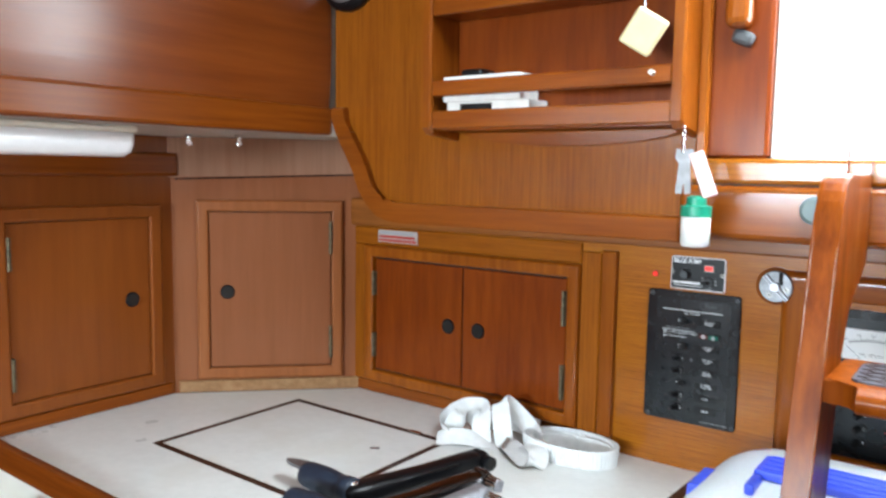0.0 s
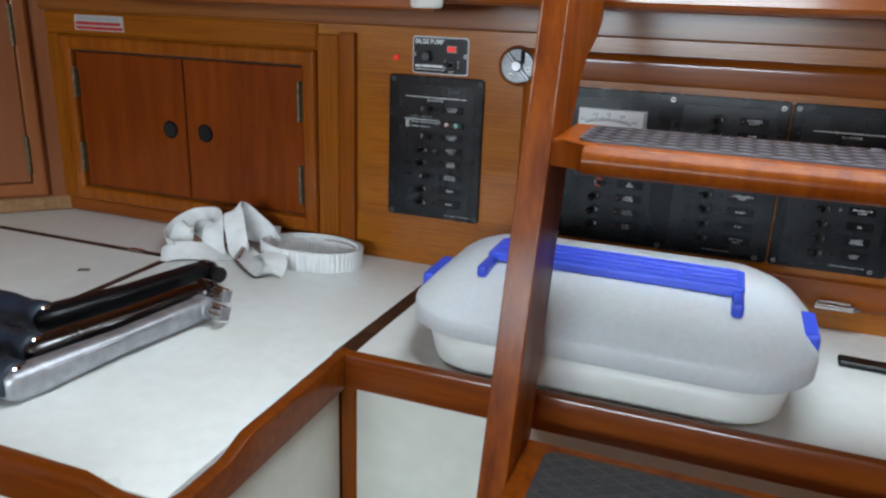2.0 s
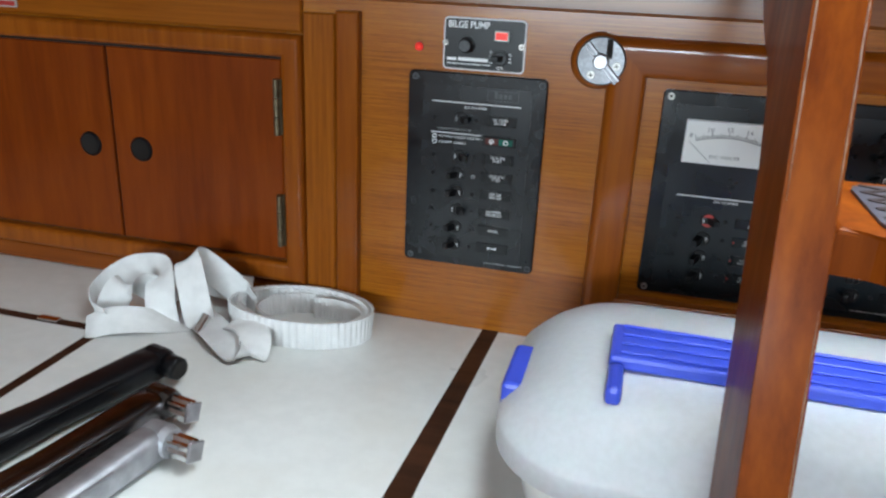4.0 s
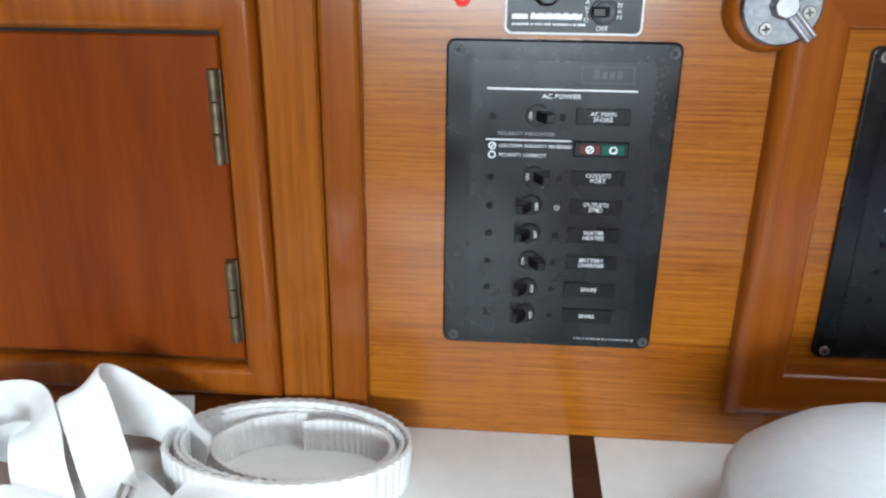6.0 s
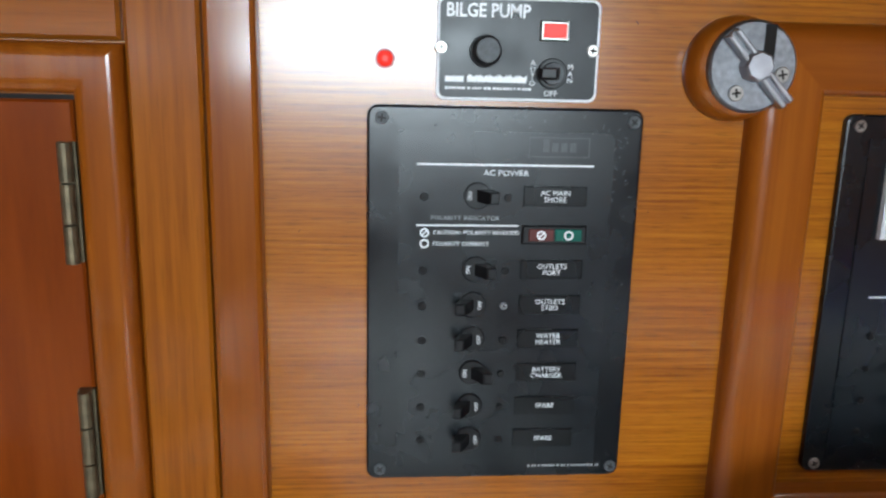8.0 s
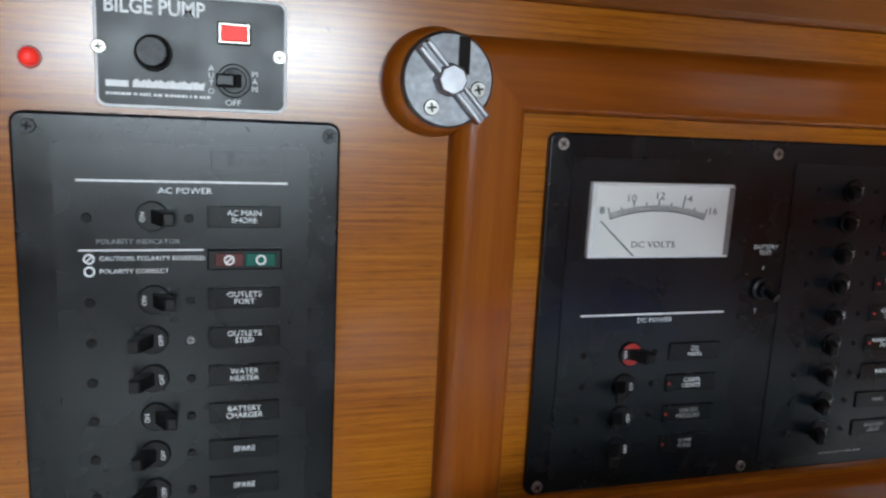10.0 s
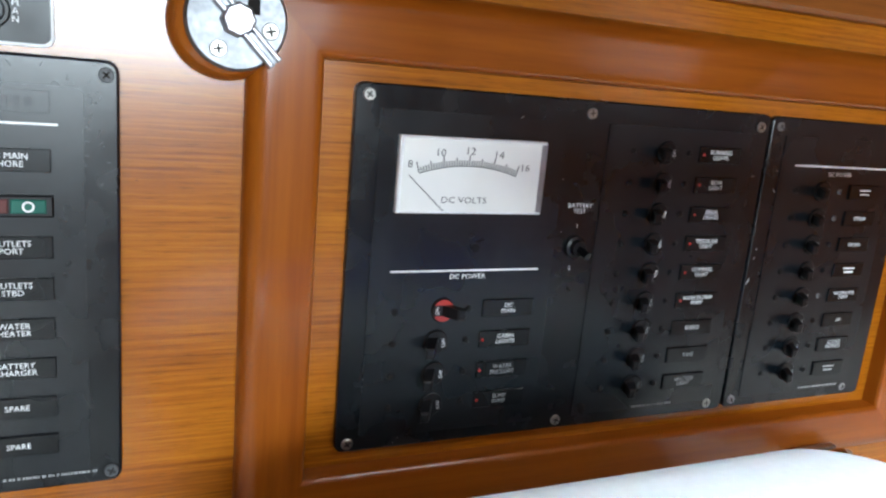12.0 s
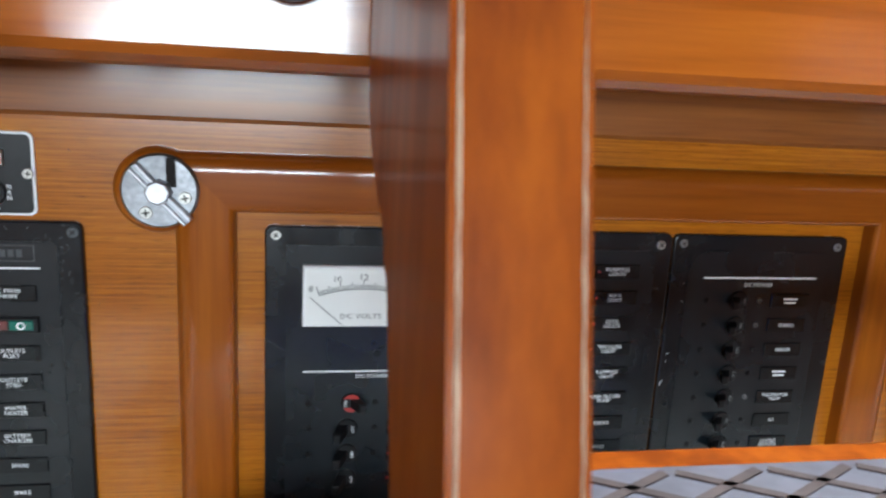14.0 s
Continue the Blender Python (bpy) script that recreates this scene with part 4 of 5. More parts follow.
h = part("lamp_bezel", strip(-0.3965, -0.3810, 1.2445, 1.2550, bpp, 0.0025, 0.0008), STEEL, bp, "chrome lamp bezel")
part("lamp_lens", strip(-0.3950, -0.3825, 1.2460, 1.2535, lambda u, v, w: bpp(u, v, w + 0.0025), 0.0016, 0.0005), REDGLOW, h, "lit red lamp lens")
nut = part("toggle_nut", disc(-0.3890, 1.2275, 0.0082, bpp, 0.0022, 24, 0.0006), BLACK_PLASTIC, bp, "black toggle switch collar")
part("nut_ring", turned(bpp(-0.3890, 1.2275, 0.0022), bpp(-0.3890, 1.2275, 0.0045), [(0, 0.0062), (1, 0.0056)]), DARKGREY, nut)
part("toggle", slab([(-0.3945, 1.2245), (-0.3855, 1.2245), (-0.3855, 1.2305), (-0.3945, 1.2305)], lambda u, v, w: bpp(u - 0.35 * w, v, w + 0.0045), 0.009, 0.001), BLACK_PLASTIC, nut)
lettering("O\nT\nU\nA"[::-1], -0.3995, 1.2275, 0.0040, INK, bp, bpp)
lettering("M\nA\nN", -0.3790, 1.2275, 0.0040, INK, bp, bpp)
lettering("OFF", -0.3893, 1.2168, 0.0044, INK, bp, bpp)
for i in range(6):
    u = -0.4350 + 0.0054 * i
    part("maker_shape", slab([(u, 1.2222), (u + 0.0052, 1.2222), (u + 0.0056, 1.2262), (u + 0.0036, 1.2250), (u + 0.0016, 1.2262), (u, 1.2250)], bpp, 0.0003), INK, bp)
part("maker_shape", strip(-0.4468, -0.4368, 1.2222, 1.2252, bpp, 0.0003), INK, bp)
tiny_print(-0.4468, -0.4010, 1.2190, bpp, bp, INK)

led = thing("red_indicator_lamp", (-0.479, WALL, 1.233), "small lit red indicator lamp set in the teak bulkhead", "indicator lamp")
part("lens", turned(wall(-0.479, 1.2335, 0), wall(-0.479, 1.2335, 0.005), [(0, 0.0042), (0.5, 0.0042), (0.85, 0.003), (1, 0.0015)], 18), REDGLOW, led)
part("bezel", turned(wall(-0.479, 1.2335, 0), wall(-0.479, 1.2335, 0.001), [(0, 0.0052), (1, 0.0048)], 18), RED, led)

# DC panels
dc = thing("dc_switch_panel", (-0.07, WALL, 0.99), "black enamelled DC breaker panel with a white voltmeter", "switch panel")
part("plate", slab(rounded(-0.2195, 0.0792, 0.9905, 1.2095, 0.005, 4), wall, 0.0045, 0.0012, 2), BLACK, dc)
part("face_film", strip(-0.2050, -0.0845, 0.9985, 1.196, acf, 0.0006), BLACK_FILM, dc, "matt black printed film")
part("face_film", strip(-0.0540, 0.0665, 0.9985, 1.196, acf, 0.0006), BLACK_FILM, dc)
for u, v in ((-0.2120, 1.2030), (-0.0685, 1.2015), (0.0700, 1.2005), (-0.2120, 0.9960), (-0.0665, 0.9965), (0.0640, 0.9965)):
    screw(u, v, acf, dc)
mt = part("voltmeter", strip(-0.1935, -0.1000, 1.1385, 1.1825, acp, 0.0050, 0.0012), LAMPLENS, dc, "clear-edged voltmeter case")
mtf = lambda u, v, w: acp(u, v, w + 0.0051)
part("meter_card", strip(-0.1918, -0.1045, 1.1402, 1.1810, mtf, 0.0006), METERFACE, mt, "white voltmeter card")
# shade inside the right edge of the meter window, put in as grey
part("meter_side", strip(-0.1042, -0.1007, 1.1402, 1.1810, mtf, 0.0006), GREYMETAL, mt, "grey strip painted as shade along the edge of the meter window")
mtp = lambda u, v, w: mtf(u, v, w + 0.0007)
MU, MV, MR = -0.1515, 1.0690, 0.0975
bm = bmesh.new()
for i in range(41):
    a = radians(108.2 - 36.4 * i / 40)
    r0, r1 = MR, MR + (0.0068 if i % 10 == 0 else 0.0052 if i % 5 == 0 else 0.0036)
    c, s, hw = math.cos(a), math.sin(a), 0.00032
    add_slab(bm, [(MU + q * c - e * s, MV + q * s + e * c) for q, e in ((r0, -hw), (r1, -hw), (r1, hw), (r0, hw))], mtp, 0.0002)
for i in range(26):
    a0, a1 = radians(108.2 - 36.4 * i / 26), radians(108.2 - 36.4 * (i + 1) / 26)
    add_slab(bm, [(MU + q * math.cos(a), MV + q * math.sin(a)) for q, a in ((MR, a0), (MR, a1), (MR + 0.0005, a1), (MR + 0.0005, a0))], mtp, 0.0002)
part("meter_scale", bm, DARKINK, mt, "printed scale")
for i, words in enumerate(("8", "10", "12", "14", "16")):
    a = radians(110.0 - 40 * i / 4)
    lettering(words, MU + (MR + 0.0088) * math.cos(a), MV + (MR + 0.0088) * math.sin(a) - (0.0022 if i in (0, 4) else 0), 0.0060, DARKINK, mt, mtp, stretch=1.15)
lettering("DC VOLTS", -0.1530, 1.1468, 0.0052, DARKINK, mt, mtp, stretch=1.2)
part("needle", slab([(-0.1662, 1.1404), (-0.1654, 1.1404), (-0.1885, 1.1610), (-0.1888, 1.1606)], lambda u, v, w: mtp(u, v, w + 0.0008), 0.0003), DARKINK, mt, "thin black needle")
part("meter_screw", disc(-0.1400, 1.1170, 0.0028, acp, 0.0010), BLACK_PLASTIC, dc)
part("print_line", strip(-0.1925, -0.0945, 1.1025, 1.1035, acp, 0.0003), INK, dc)
lettering("DC POWER", -0.1430, 1.0992, 0.0042, INK, dc, acp, stretch=1.1)
lettering("BATTERY\nTEST", -0.0685, 1.1418, 0.0040, INK, dc, acf, stretch=1.1)
lettering("1", -0.0690, 1.1305, 0.0036, INK, dc, acf)
lettering("2", -0.0710, 1.1030, 0.0036, INK, dc, acf)
tb = part("test_switch", turned(acf(-0.0690, 1.1170, 0), acf(-0.0690, 1.1170, 0.006), [(0, 0.0075), (0.4, 0.0072), (0.5, 0.0052), (1, 0.0045)]), BLACK_PLASTIC, dc, "black battery test toggle")
part("test_lever", tube(acf(-0.0690, 1.1170, 0.004), acf(-0.0665, 1.1135, 0.013), 0.0022, 0.0028, 14), BLACK_PLASTIC, tb)


def lamp_dot(u, v, face, parent):
    part("warning_light", disc(u, v, 0.0009, face, 0.0006, 12), RED, parent, "tiny red warning light")


DC_LEFT = ((1.0785, "DC\nMAIN"), (1.0582, "CABIN\nLIGHTS"), (1.0378, "WATER\nPRESSURE"), (1.0175, "SUMP\nPUMP"))
for i, (z, words) in enumerate(DC_LEFT):
    lever(-0.1575 if i == 0 else -0.1600, z, 1 if i == 0 else -1, acp, dc, "ON" if i == 0 else "OFF", RED if i == 0 else None, 0.0 if i == 0 else 0.35)
    tag_plate(-0.1130, z, 0.0178, words, acp, dc, 0.0040, INK if i < 2 else DIMINK)
    if i:
        lamp_dot(-0.1290, z, lambda u, v, w: acp(u, v, w + 0.0013), dc)
    screw(-0.1880, z, acp, dc, 0.0022, BLACK_PLASTIC)
    screw(-0.1400, z, acp, dc, 0.0022, BLACK_PLASTIC)
DC_MID = ("RUNNING\nLIGHTS", "BOW\nLIGHT", "DECK\nLIGHTS", "TRICOLOR\nLIGHT", "COMPASS\nLIGHT", "WASH DOWN\nPUMP", "RADIO", "FANS", "ANCHOR\nLIGHT")
for i, words in enumerate(DC_MID):
    z = 1.1798 - 0.02035 * i
    lever(-0.0075, z, -1, acp, dc, "ON", None, 0.1, INK if i < 5 else DIMINK)
    tag_plate(0.0370, z, 0.0178, words, acp, dc, 0.0040, INK if i < 7 else DIMINK)
    if i < 6:
        lamp_dot(0.0225, z, lambda u, v, w: acp(u, v, w + 0.0013), dc)
    screw(0.0110, z, acp, dc, 0.0020, BLACK_PLASTIC)
    screw(-0.0340, z, acp, dc, 0.0020, BLACK_PLASTIC)
tiny_print(-0.0050, 0.0290, 1.0003, acp, dc, DIMINK)
scuffs(40, -0.219, 0.078, 0.992, 1.205, acf, dc, GREYMETAL)

d2 = thing("dc_switch_panel", (0.152, WALL, 0.99), "smaller black DC breaker panel with chipped enamel", "switch panel")
part("plate", slab(rounded(0.0808, 0.2260, 0.9905, 1.2090, 0.005, 4), wall, 0.0045, 0.0012, 2), BLACK, d2)
part("face_film", strip(0.0950, 0.2100, 0.9985, 1.196, acf, 0.0006), BLACK_FILM, d2, "matt black printed film")
for u, v in ((0.0880, 1.2020), (0.2170, 1.2010), (0.0880, 0.9970), (0.2060, 0.9975)):
    screw(u, v, acf, d2, 0.0032, GREYMETAL)
part("print_line", strip(0.1080, 0.2030, 1.1750, 1.1762, acp, 0.0003), INK, d2)
lettering("DC POWER", 0.1540, 1.1700, 0.0042, INK, d2, acp, stretch=1.1)
DC_END = ("", "STEREO", "RADAR", "", "MACERATOR\nPUMP", "AIS", "12 VOLT\nOUTLETS", "")
for i, words in enumerate(DC_END):
    z = 1.1575 - 0.0202 * i
    lever(0.1390, z, -1, acp, d2, "ON", None, 0.1, DIMINK)
    tag_plate(0.1830, z, 0.0160, words, acp, d2, 0.0038, INK if i < 7 else DIMINK)
    screw(0.1130, z, acp, d2, 0.0022, BLACK_PLASTIC)
    screw(0.1570, z, acp, d2, 0.0020, GREYMETAL if i in (0, 1, 4) else BLACK_PLASTIC)
tiny_print(0.1560, 0.1980, 1.0007, acp, d2, DIMINK)
scuffs(60, 0.082, 0.205, 1.0, 1.18, acf, d2, INK)

# engine stop: chrome disc with a bar handle in a round wooden boss
lk = thing("chrome_latch", (-0.281, WALL, 1.21), "round chrome latch with a bar handle in a rounded teak boss", "latch")
LU, LV = -0.2845, 1.2335
part("boss", turned(wall(LU - 0.003, LV - 0.001, 0), wall(LU - 0.003, LV - 0.001, 0.0150), [(0, 0.0284), (0.3, 0.0284), (0.5, 0.0279), (0.7, 0.0270), (0.88, 0.0256), (1, 0.0240)], 40), TRIM_V, lk, "rounded teak boss", smooth=True)
lf = lambda u, v, w: wall(u, v, w + 0.0152)
dk = part("disc", turned(lf(LU, LV, 0), lf(LU, LV, 0.004), [(0, 0.0243), (0.6, 0.0243), (1, 0.0228)], 40), PITTED, lk, "scuffed chrome disc")
lf2 = lambda u, v, w: lf(u, v, w + 0.0041)
part("slot", strip(LU + 0.0045, LU + 0.0105, LV + 0.003, LV + 0.0218, lf2, 0.0006), HOLE_SHADE, dk, "dark slot in the disc")
c45, s45 = math.cos(radians(-47)), math.sin(radians(-47))
rot = lambda x, y: (LU + x * c45 - y * s45, LV + x * s45 + y * c45)
for x0, x1 in ((-0.0225, -0.006), (0.006, 0.0262)):
    for y in (-0.0035, 0.0012):
        part("bar", slab([rot(x, q) for x, q in ((x0, y), (x1, y), (x1, y + 0.0026), (x0, y + 0.0026))], lambda u, v, w: lf2(u, v, w + 0.001), 0.006, 0.0008), DULLCHROME, dk)
    part("bar_web", slab([rot(x, q) for x, q in ((x0, -0.0034), (x1, -0.0034), (x1, 0.0036), (x0, 0.0036))], lf2, 0.0045), PITTED, dk)
part("hub", turned(lf2(LU, LV, 0), lf2(LU, LV, 0.0085), [(0, 0.0085), (0.8, 0.0080), (1, 0.0068)], 8), DULLCHROME, dk)
for u, v in ((LU - 0.0085, LV - 0.0140), (LU + 0.0158, LV - 0.004)):
    screw(u, v, lf2, dk, 0.0042)

# ---- things on the counter ----
def winch_handle(grip_end, elbow, tip, arm_mat, name_label, lock=False, z=TOP, bulk=1.0):
    """Lies on its side: rubber grip, forged flat arm with a groove, square drive head at the tip."""
    th = thing("winch_handle", (elbow[0], elbow[1], z), name_label, "winch handle", "winch handles on the counter")
    zg = z + 0.0225
    g0, g1 = Vector((*grip_end, zg)), Vector((*elbow, zg))
    prof = [(0, 0.006), (0.012, 0.013), (0.045, 0.0178), (0.12, 0.0200), (0.45, 0.0212), (0.72, 0.0190), (0.80, 0.0180), (0.82, 0.0205), (0.97, 0.0205), (1, 0.018)]
    part("grip", turned(g0, g1, prof, 24), RUBBER, th, "navy rubber grip", smooth=True)
    e, t = Vector((*elbow, zg)), Vector((*tip, zg))
    d = (t - e).normalized()
    n = Vector((-d.y, d.x, 0))
    L2 = (t - e).length
    bm = bmesh.new()
    rings = []
    for s, hw, hh in ((-0.016, 0.007, 0.012), (-0.008, 0.010, 0.0165), (0.02, 0.0115, 0.0175), (0.5 * L2, 0.0095, 0.0135), (L2 - 0.02, 0.0105, 0.0145), (L2 + 0.008, 0.0105, 0.0140)):
        c = e + d * s + Vector((0, 0, -0.003))
        ring = []
        for a in range(0, 360, 24):
            ca, sa = math.cos(radians(a)), math.sin(radians(a))
            ring.append(bm.verts.new(c + n * hw * bulk * math.copysign(abs(ca) ** 0.6, ca) + Vector((0, 0, hh * math.copysign(abs(sa) ** 0.6, sa)))))
        rings.append(ring)
    for a, b2 in zip(rings, rings[1:]):
        for i in range(15):
            bm.faces.new((a[i], a[(i + 1) % 15], b2[(i + 1) % 15], b2[i]))
    bm.faces.new(rings[0][::-1])
    bm.faces.new(rings[-1])
    arm = part("arm", bm, arm_mat, th, "forged metal arm", smooth=True)
    ridge = e + d * (0.10 * L2) - n * 0.0095 * bulk + Vector((0, 0, 0.006))
    part("ridge", tube(ridge, ridge + d * (0.66 * L2), 0.0022, 0.0016, 10), arm_mat, arm, smooth=True)
    rivet = e - n * 0.0 + Vector((0, 0, 0.014))
    part("rivet", turned(rivet, rivet + Vector((0, 0, 0.003)), [(0, 0.006), (1, 0.005)], 16), CHROME, arm)
    h0 = t + Vector((0, 0, -0.002))
    head = part("drive_head", turned(h0 + n * 0.012, h0 - n * 0.017, [(0, 0.011), (0.12, 0.0145), (0.75, 0.0150), (1, 0.0125)], 20), arm_mat, th, "rounded drive head")
    if lock:
        part("drive_socket", turned(h0 - n * 0.017, h0 - n * 0.034, [(0, 0.0120), (0.9, 0.0115), (1, 0.0100)], 20), arm_mat, head, "black socket end", smooth=True)
        part("socket_hole", turned(h0 - n * 0.0336, h0 - n * 0.0345, [(0, 0.0080), (1, 0.0078)], 20), HOLE_SHADE, head)
    else:
        bm = bmesh.new()
        for q in (0, 45):
            w2 = Matrix.Translation(h0 - n * 0.028) @ Matrix.Rotation(math.atan2(n.y, n.x), 4, "Z") @ Matrix.Rotation(radians(q), 4, "X")
            add_box(bm, -0.011, 0.011, -0.0080, 0.0080, -0.0080, 0.0080, 0.0012, w2)
        part("drive_star", bm, CHROME, head, "eight-pointed chrome drive peg")
        w2 = Matrix.Translation(h0 - n * 0.0405) @ Matrix.Rotation(math.atan2(n.y, n.x), 4, "Z") @ Matrix.Rotation(radians(20), 4, "X")
        part("lock_plate", box(-0.0015, 0.0015, -0.0085, 0.0085, -0.0085, 0.0085, 0.0006, w2), DULLCHROME, head, "square lock plate")
    if lock:
        part("lock_lever", slab(bezier((0, -0.011), (-0.02, -0.014), (-0.045, -0.010), (-0.055, 0.0), 8) + bezier((-0.055, 0.0), (-0.045, 0.010), (-0.02, 0.014), (0, 0.011), 8)[1:], lambda u, v, w: tuple(g0 + (g1 - g0).normalized() * (u + 0.012) + Vector((0, 0, 1)).cross((g1 - g0).normalized()) * v + Vector((0, 0, 0.010 + w + u * 0.05))), 0.005, 0.001), GREYMETAL, th, "worn grey thumb lever")


winch_handle((-0.766, 0.640), (-0.639, 0.644), (-0.598, 0.886), GALVANISED, "dull grey alloy winch handle with a navy rubber grip", bulk=1.35)
winch_handle((-0.799, 0.699), (-0.678, 0.703), (-0.632, 0.938), DARKREFLECT, "chrome winch handle with dark reflection painted in, navy rubber grip, on the counter", bulk=1.6)
winch_handle((-0.852, 0.779), (-0.740, 0.773), (-0.679, 1.002), BLACK_PLASTIC, "black winch handle with a thumb lever and navy grip", True, bulk=1.8)


def glide(values, n=9):
    """Points on a smooth line through the given vectors."""
    P = [Vector(p) for p in values]
    P = [P[0] * 2 - P[1]] + P + [P[-1] * 2 - P[-2]]
    out = []
    for a, b2, c, d in zip(P, P[1:], P[2:], P[3:]):
        for i in range(n):
            t = i / n
            out.append(0.5 * ((2 * b2) + (c - a) * t + (2 * a - 5 * b2 + 4 * c - d) * t * t + (3 * b2 - a - 3 * c + d) * t ** 3))
    return out + [P[-2]]


def webbing(points, across, parent, wide=0.034, thick=0.0015, name="strap"):
    """A flat strap along points; across: the way of its width at each of them. Its cut ends are left square."""
    bm = bmesh.new()
    rings = []
    path, wid = glide(points), glide(across)
    for i, (p, w) in enumerate(zip(path, wid)):
        d = (path[min(i + 1, len(path) - 1)] - path[max(i - 1, 0)]).normalized()
        w = (w - d * w.dot(d)).normalized() * wide / 2
        up = d.cross(w).normalized() * thick / 2
        ring = []
        for side in (1, -1):
            for k in (-1, -0.5, 0, 0.5, 1):
                # the strap cups a little across its width
                q = p + w * k * side + up * side + up * (1.6 * (1 - k * k) * math.sin(i * 0.35))
                q.z = max(q.z, TOP + 0.0006)
                ring.append(bm.verts.new(q))
        rings.append(ring)
    for a, b2 in zip(rings, rings[1:]):
        for i in range(10):
            bm.faces.new((a[i], a[(i + 1) % 10], b2[(i + 1) % 10], b2[i]))
    bm.faces.new(rings[0][::-1])
    bm.faces.new(rings[-1])
    return part(name, bm, ROPE, parent)


wb = thing("webbing_strap", (-0.74, 1.12, TOP), "crumpled heap of white webbing strap on the counter", "strap")
FACE, EDGE = (0.72, 0.66, 0.15), (0.05, 0.12, 1.0)
# tall fold, then on edge towards the coil
webbing([(-0.697, 1.112, 0.912), (-0.706, 1.118, 0.940), (-0.718, 1.130, 0.966), (-0.728, 1.143, 0.981), (-0.722, 1.156, 0.976), (-0.700, 1.166, 0.955), (-0.672, 1.168, 0.934), (-0.648, 1.150, 0.928)],
        [(0.90, 0.30, 0.15), (0.88, 0.35, 0.25), (0.82, 0.40, 0.42), (0.72, 0.45, 0.55), (0.55, 0.40, 0.72), (0.30, 0.25, 0.92), EDGE, EDGE], wb)
# second fold beside it, the band behind and the loop round the far side
webbing([(-0.742, 1.106, 0.912), (-0.750, 1.114, 0.936), (-0.757, 1.128, 0.956), (-0.768, 1.146, 0.962), (-0.792, 1.156, 0.958), (-0.812, 1.150, 0.954), (-0.829, 1.130, 0.942), (-0.830, 1.104, 0.930), (-0.814, 1.084, 0.926), (-0.792, 1.078, 0.924)],
        [(0.86, 0.45, 0.1), (0.84, 0.48, 0.2), (0.75, 0.50, 0.45), (0.4, 0.35, 0.85), EDGE, EDGE, (-0.1, 0.05, 1), (-0.25, 0.0, 0.95), (-0.1, -0.3, 0.95), (0.0, -0.5, 0.85)], wb)
# broad face in front of the loop
webbing([(-0.806, 1.092, 0.912), (-0.800, 1.096, 0.934), (-0.792, 1.106, 0.951), (-0.779, 1.124, 0.950), (-0.768, 1.142, 0.932), (-0.762, 1.156, 0.914)], [FACE] * 6, wb)
# strap lying along the front of the heap
webbing([(-0.812, 1.062, 0.915), (-0.788, 1.070, 0.925), (-0.760, 1.086, 0.924), (-0.735, 1.104, 0.916), (-0.716, 1.116, 0.913)], [(-0.45, 0.70, 0.45), (-0.45, 0.65, 0.6), (-0.5, 0.65, 0.55), (-0.55, 0.7, 0.3), (-0.6, 0.7, 0.1)], wb)
# folded tail lying flat between heap and coil
webbing([(-0.704, 1.128, 0.914), (-0.682, 1.106, 0.922), (-0.652, 1.082, 0.922), (-0.622, 1.064, 0.917), (-0.606, 1.064, 0.922), (-0.612, 1.082, 0.931), (-0.632, 1.100, 0.934), (-0.652, 1.110, 0.930)],
        [(0.62, 0.70, 0.35), (0.62, 0.72, 0.25), (0.60, 0.76, 0.15), (0.62, 0.76, 0.1), (0.80, 0.55, -0.15), (0.80, 0.60, -0.05), (0.72, 0.66, 0.1), (0.68, 0.68, 0.3)], wb)
# low strap at the back
webbing([(-0.770, 1.172, 0.930), (-0.738, 1.184, 0.938), (-0.706, 1.188, 0.932), (-0.676, 1.196, 0.929)], [(0.2, 0.4, 0.9), (0.1, 0.4, 0.9), EDGE, EDGE], wb)
part("buckle", tube((-0.690, 1.092, TOP + 0.008), (-0.684, 1.106, TOP + 0.024), 0.0055, 0.0055, 14), CHROME, wb, "small steel buckle")

coil = thing("webbing_coil", (-0.593, 1.157, TOP), "ribbed white webbing coiled in an oval on the counter", "strap")


def coil_turns(a0, a1, name):
    """Part of one long strap wound on edge in an oval; turned by a0 to a1 degrees from its outer end."""
    bm = bmesh.new()
    rings = []
    n = int((a1 - a0) / 1.5)
    for i in range(n + 1):
        a = a0 + (a1 - a0) * i / n
        turns = a / 360
        shrink = 1 - 0.036 * turns - (0.0 if turns < 3 else 0.13 * (turns - 3))
        drift = 0.0 if turns < 2.6 else 0.010 * (turns - 2.6)
        c, s2 = math.cos(radians(200 + a)), math.sin(radians(200 + a))
        p = Vector((-0.5935 + drift + 0.0865 * shrink * c, 1.157 + 0.0525 * shrink * s2, TOP + 0.0006))
        o = Vector((c, 1.5 * s2, 0)).normalized() * 0.0008
        rib = 0.0010 if i % 4 < 2 else 0.0
        lean = Vector((c, s2, 0)) * 0.003 * math.sin(turns * 2.1)
        h = 0.0305 + 0.0022 * math.sin(turns * 4.3 + 0.6) - 0.0012 * turns
        w = o.normalized() * (0.0008 + rib)
        rings.append([bm.verts.new(q) for q in (p + w, p + w + lean + Vector((0, 0, h)), p - w + lean + Vector((0, 0, h)), p - w)])
    for a, b2 in zip(rings, rings[1:]):
        for j in range(4):
            bm.faces.new((a[j], a[(j + 1) % 4], b2[(j + 1) % 4], b2[j]))
    bm.faces.new(rings[0][::-1])
    bm.faces.new(rings[-1])
    part(name, bm, ROPE, coil)


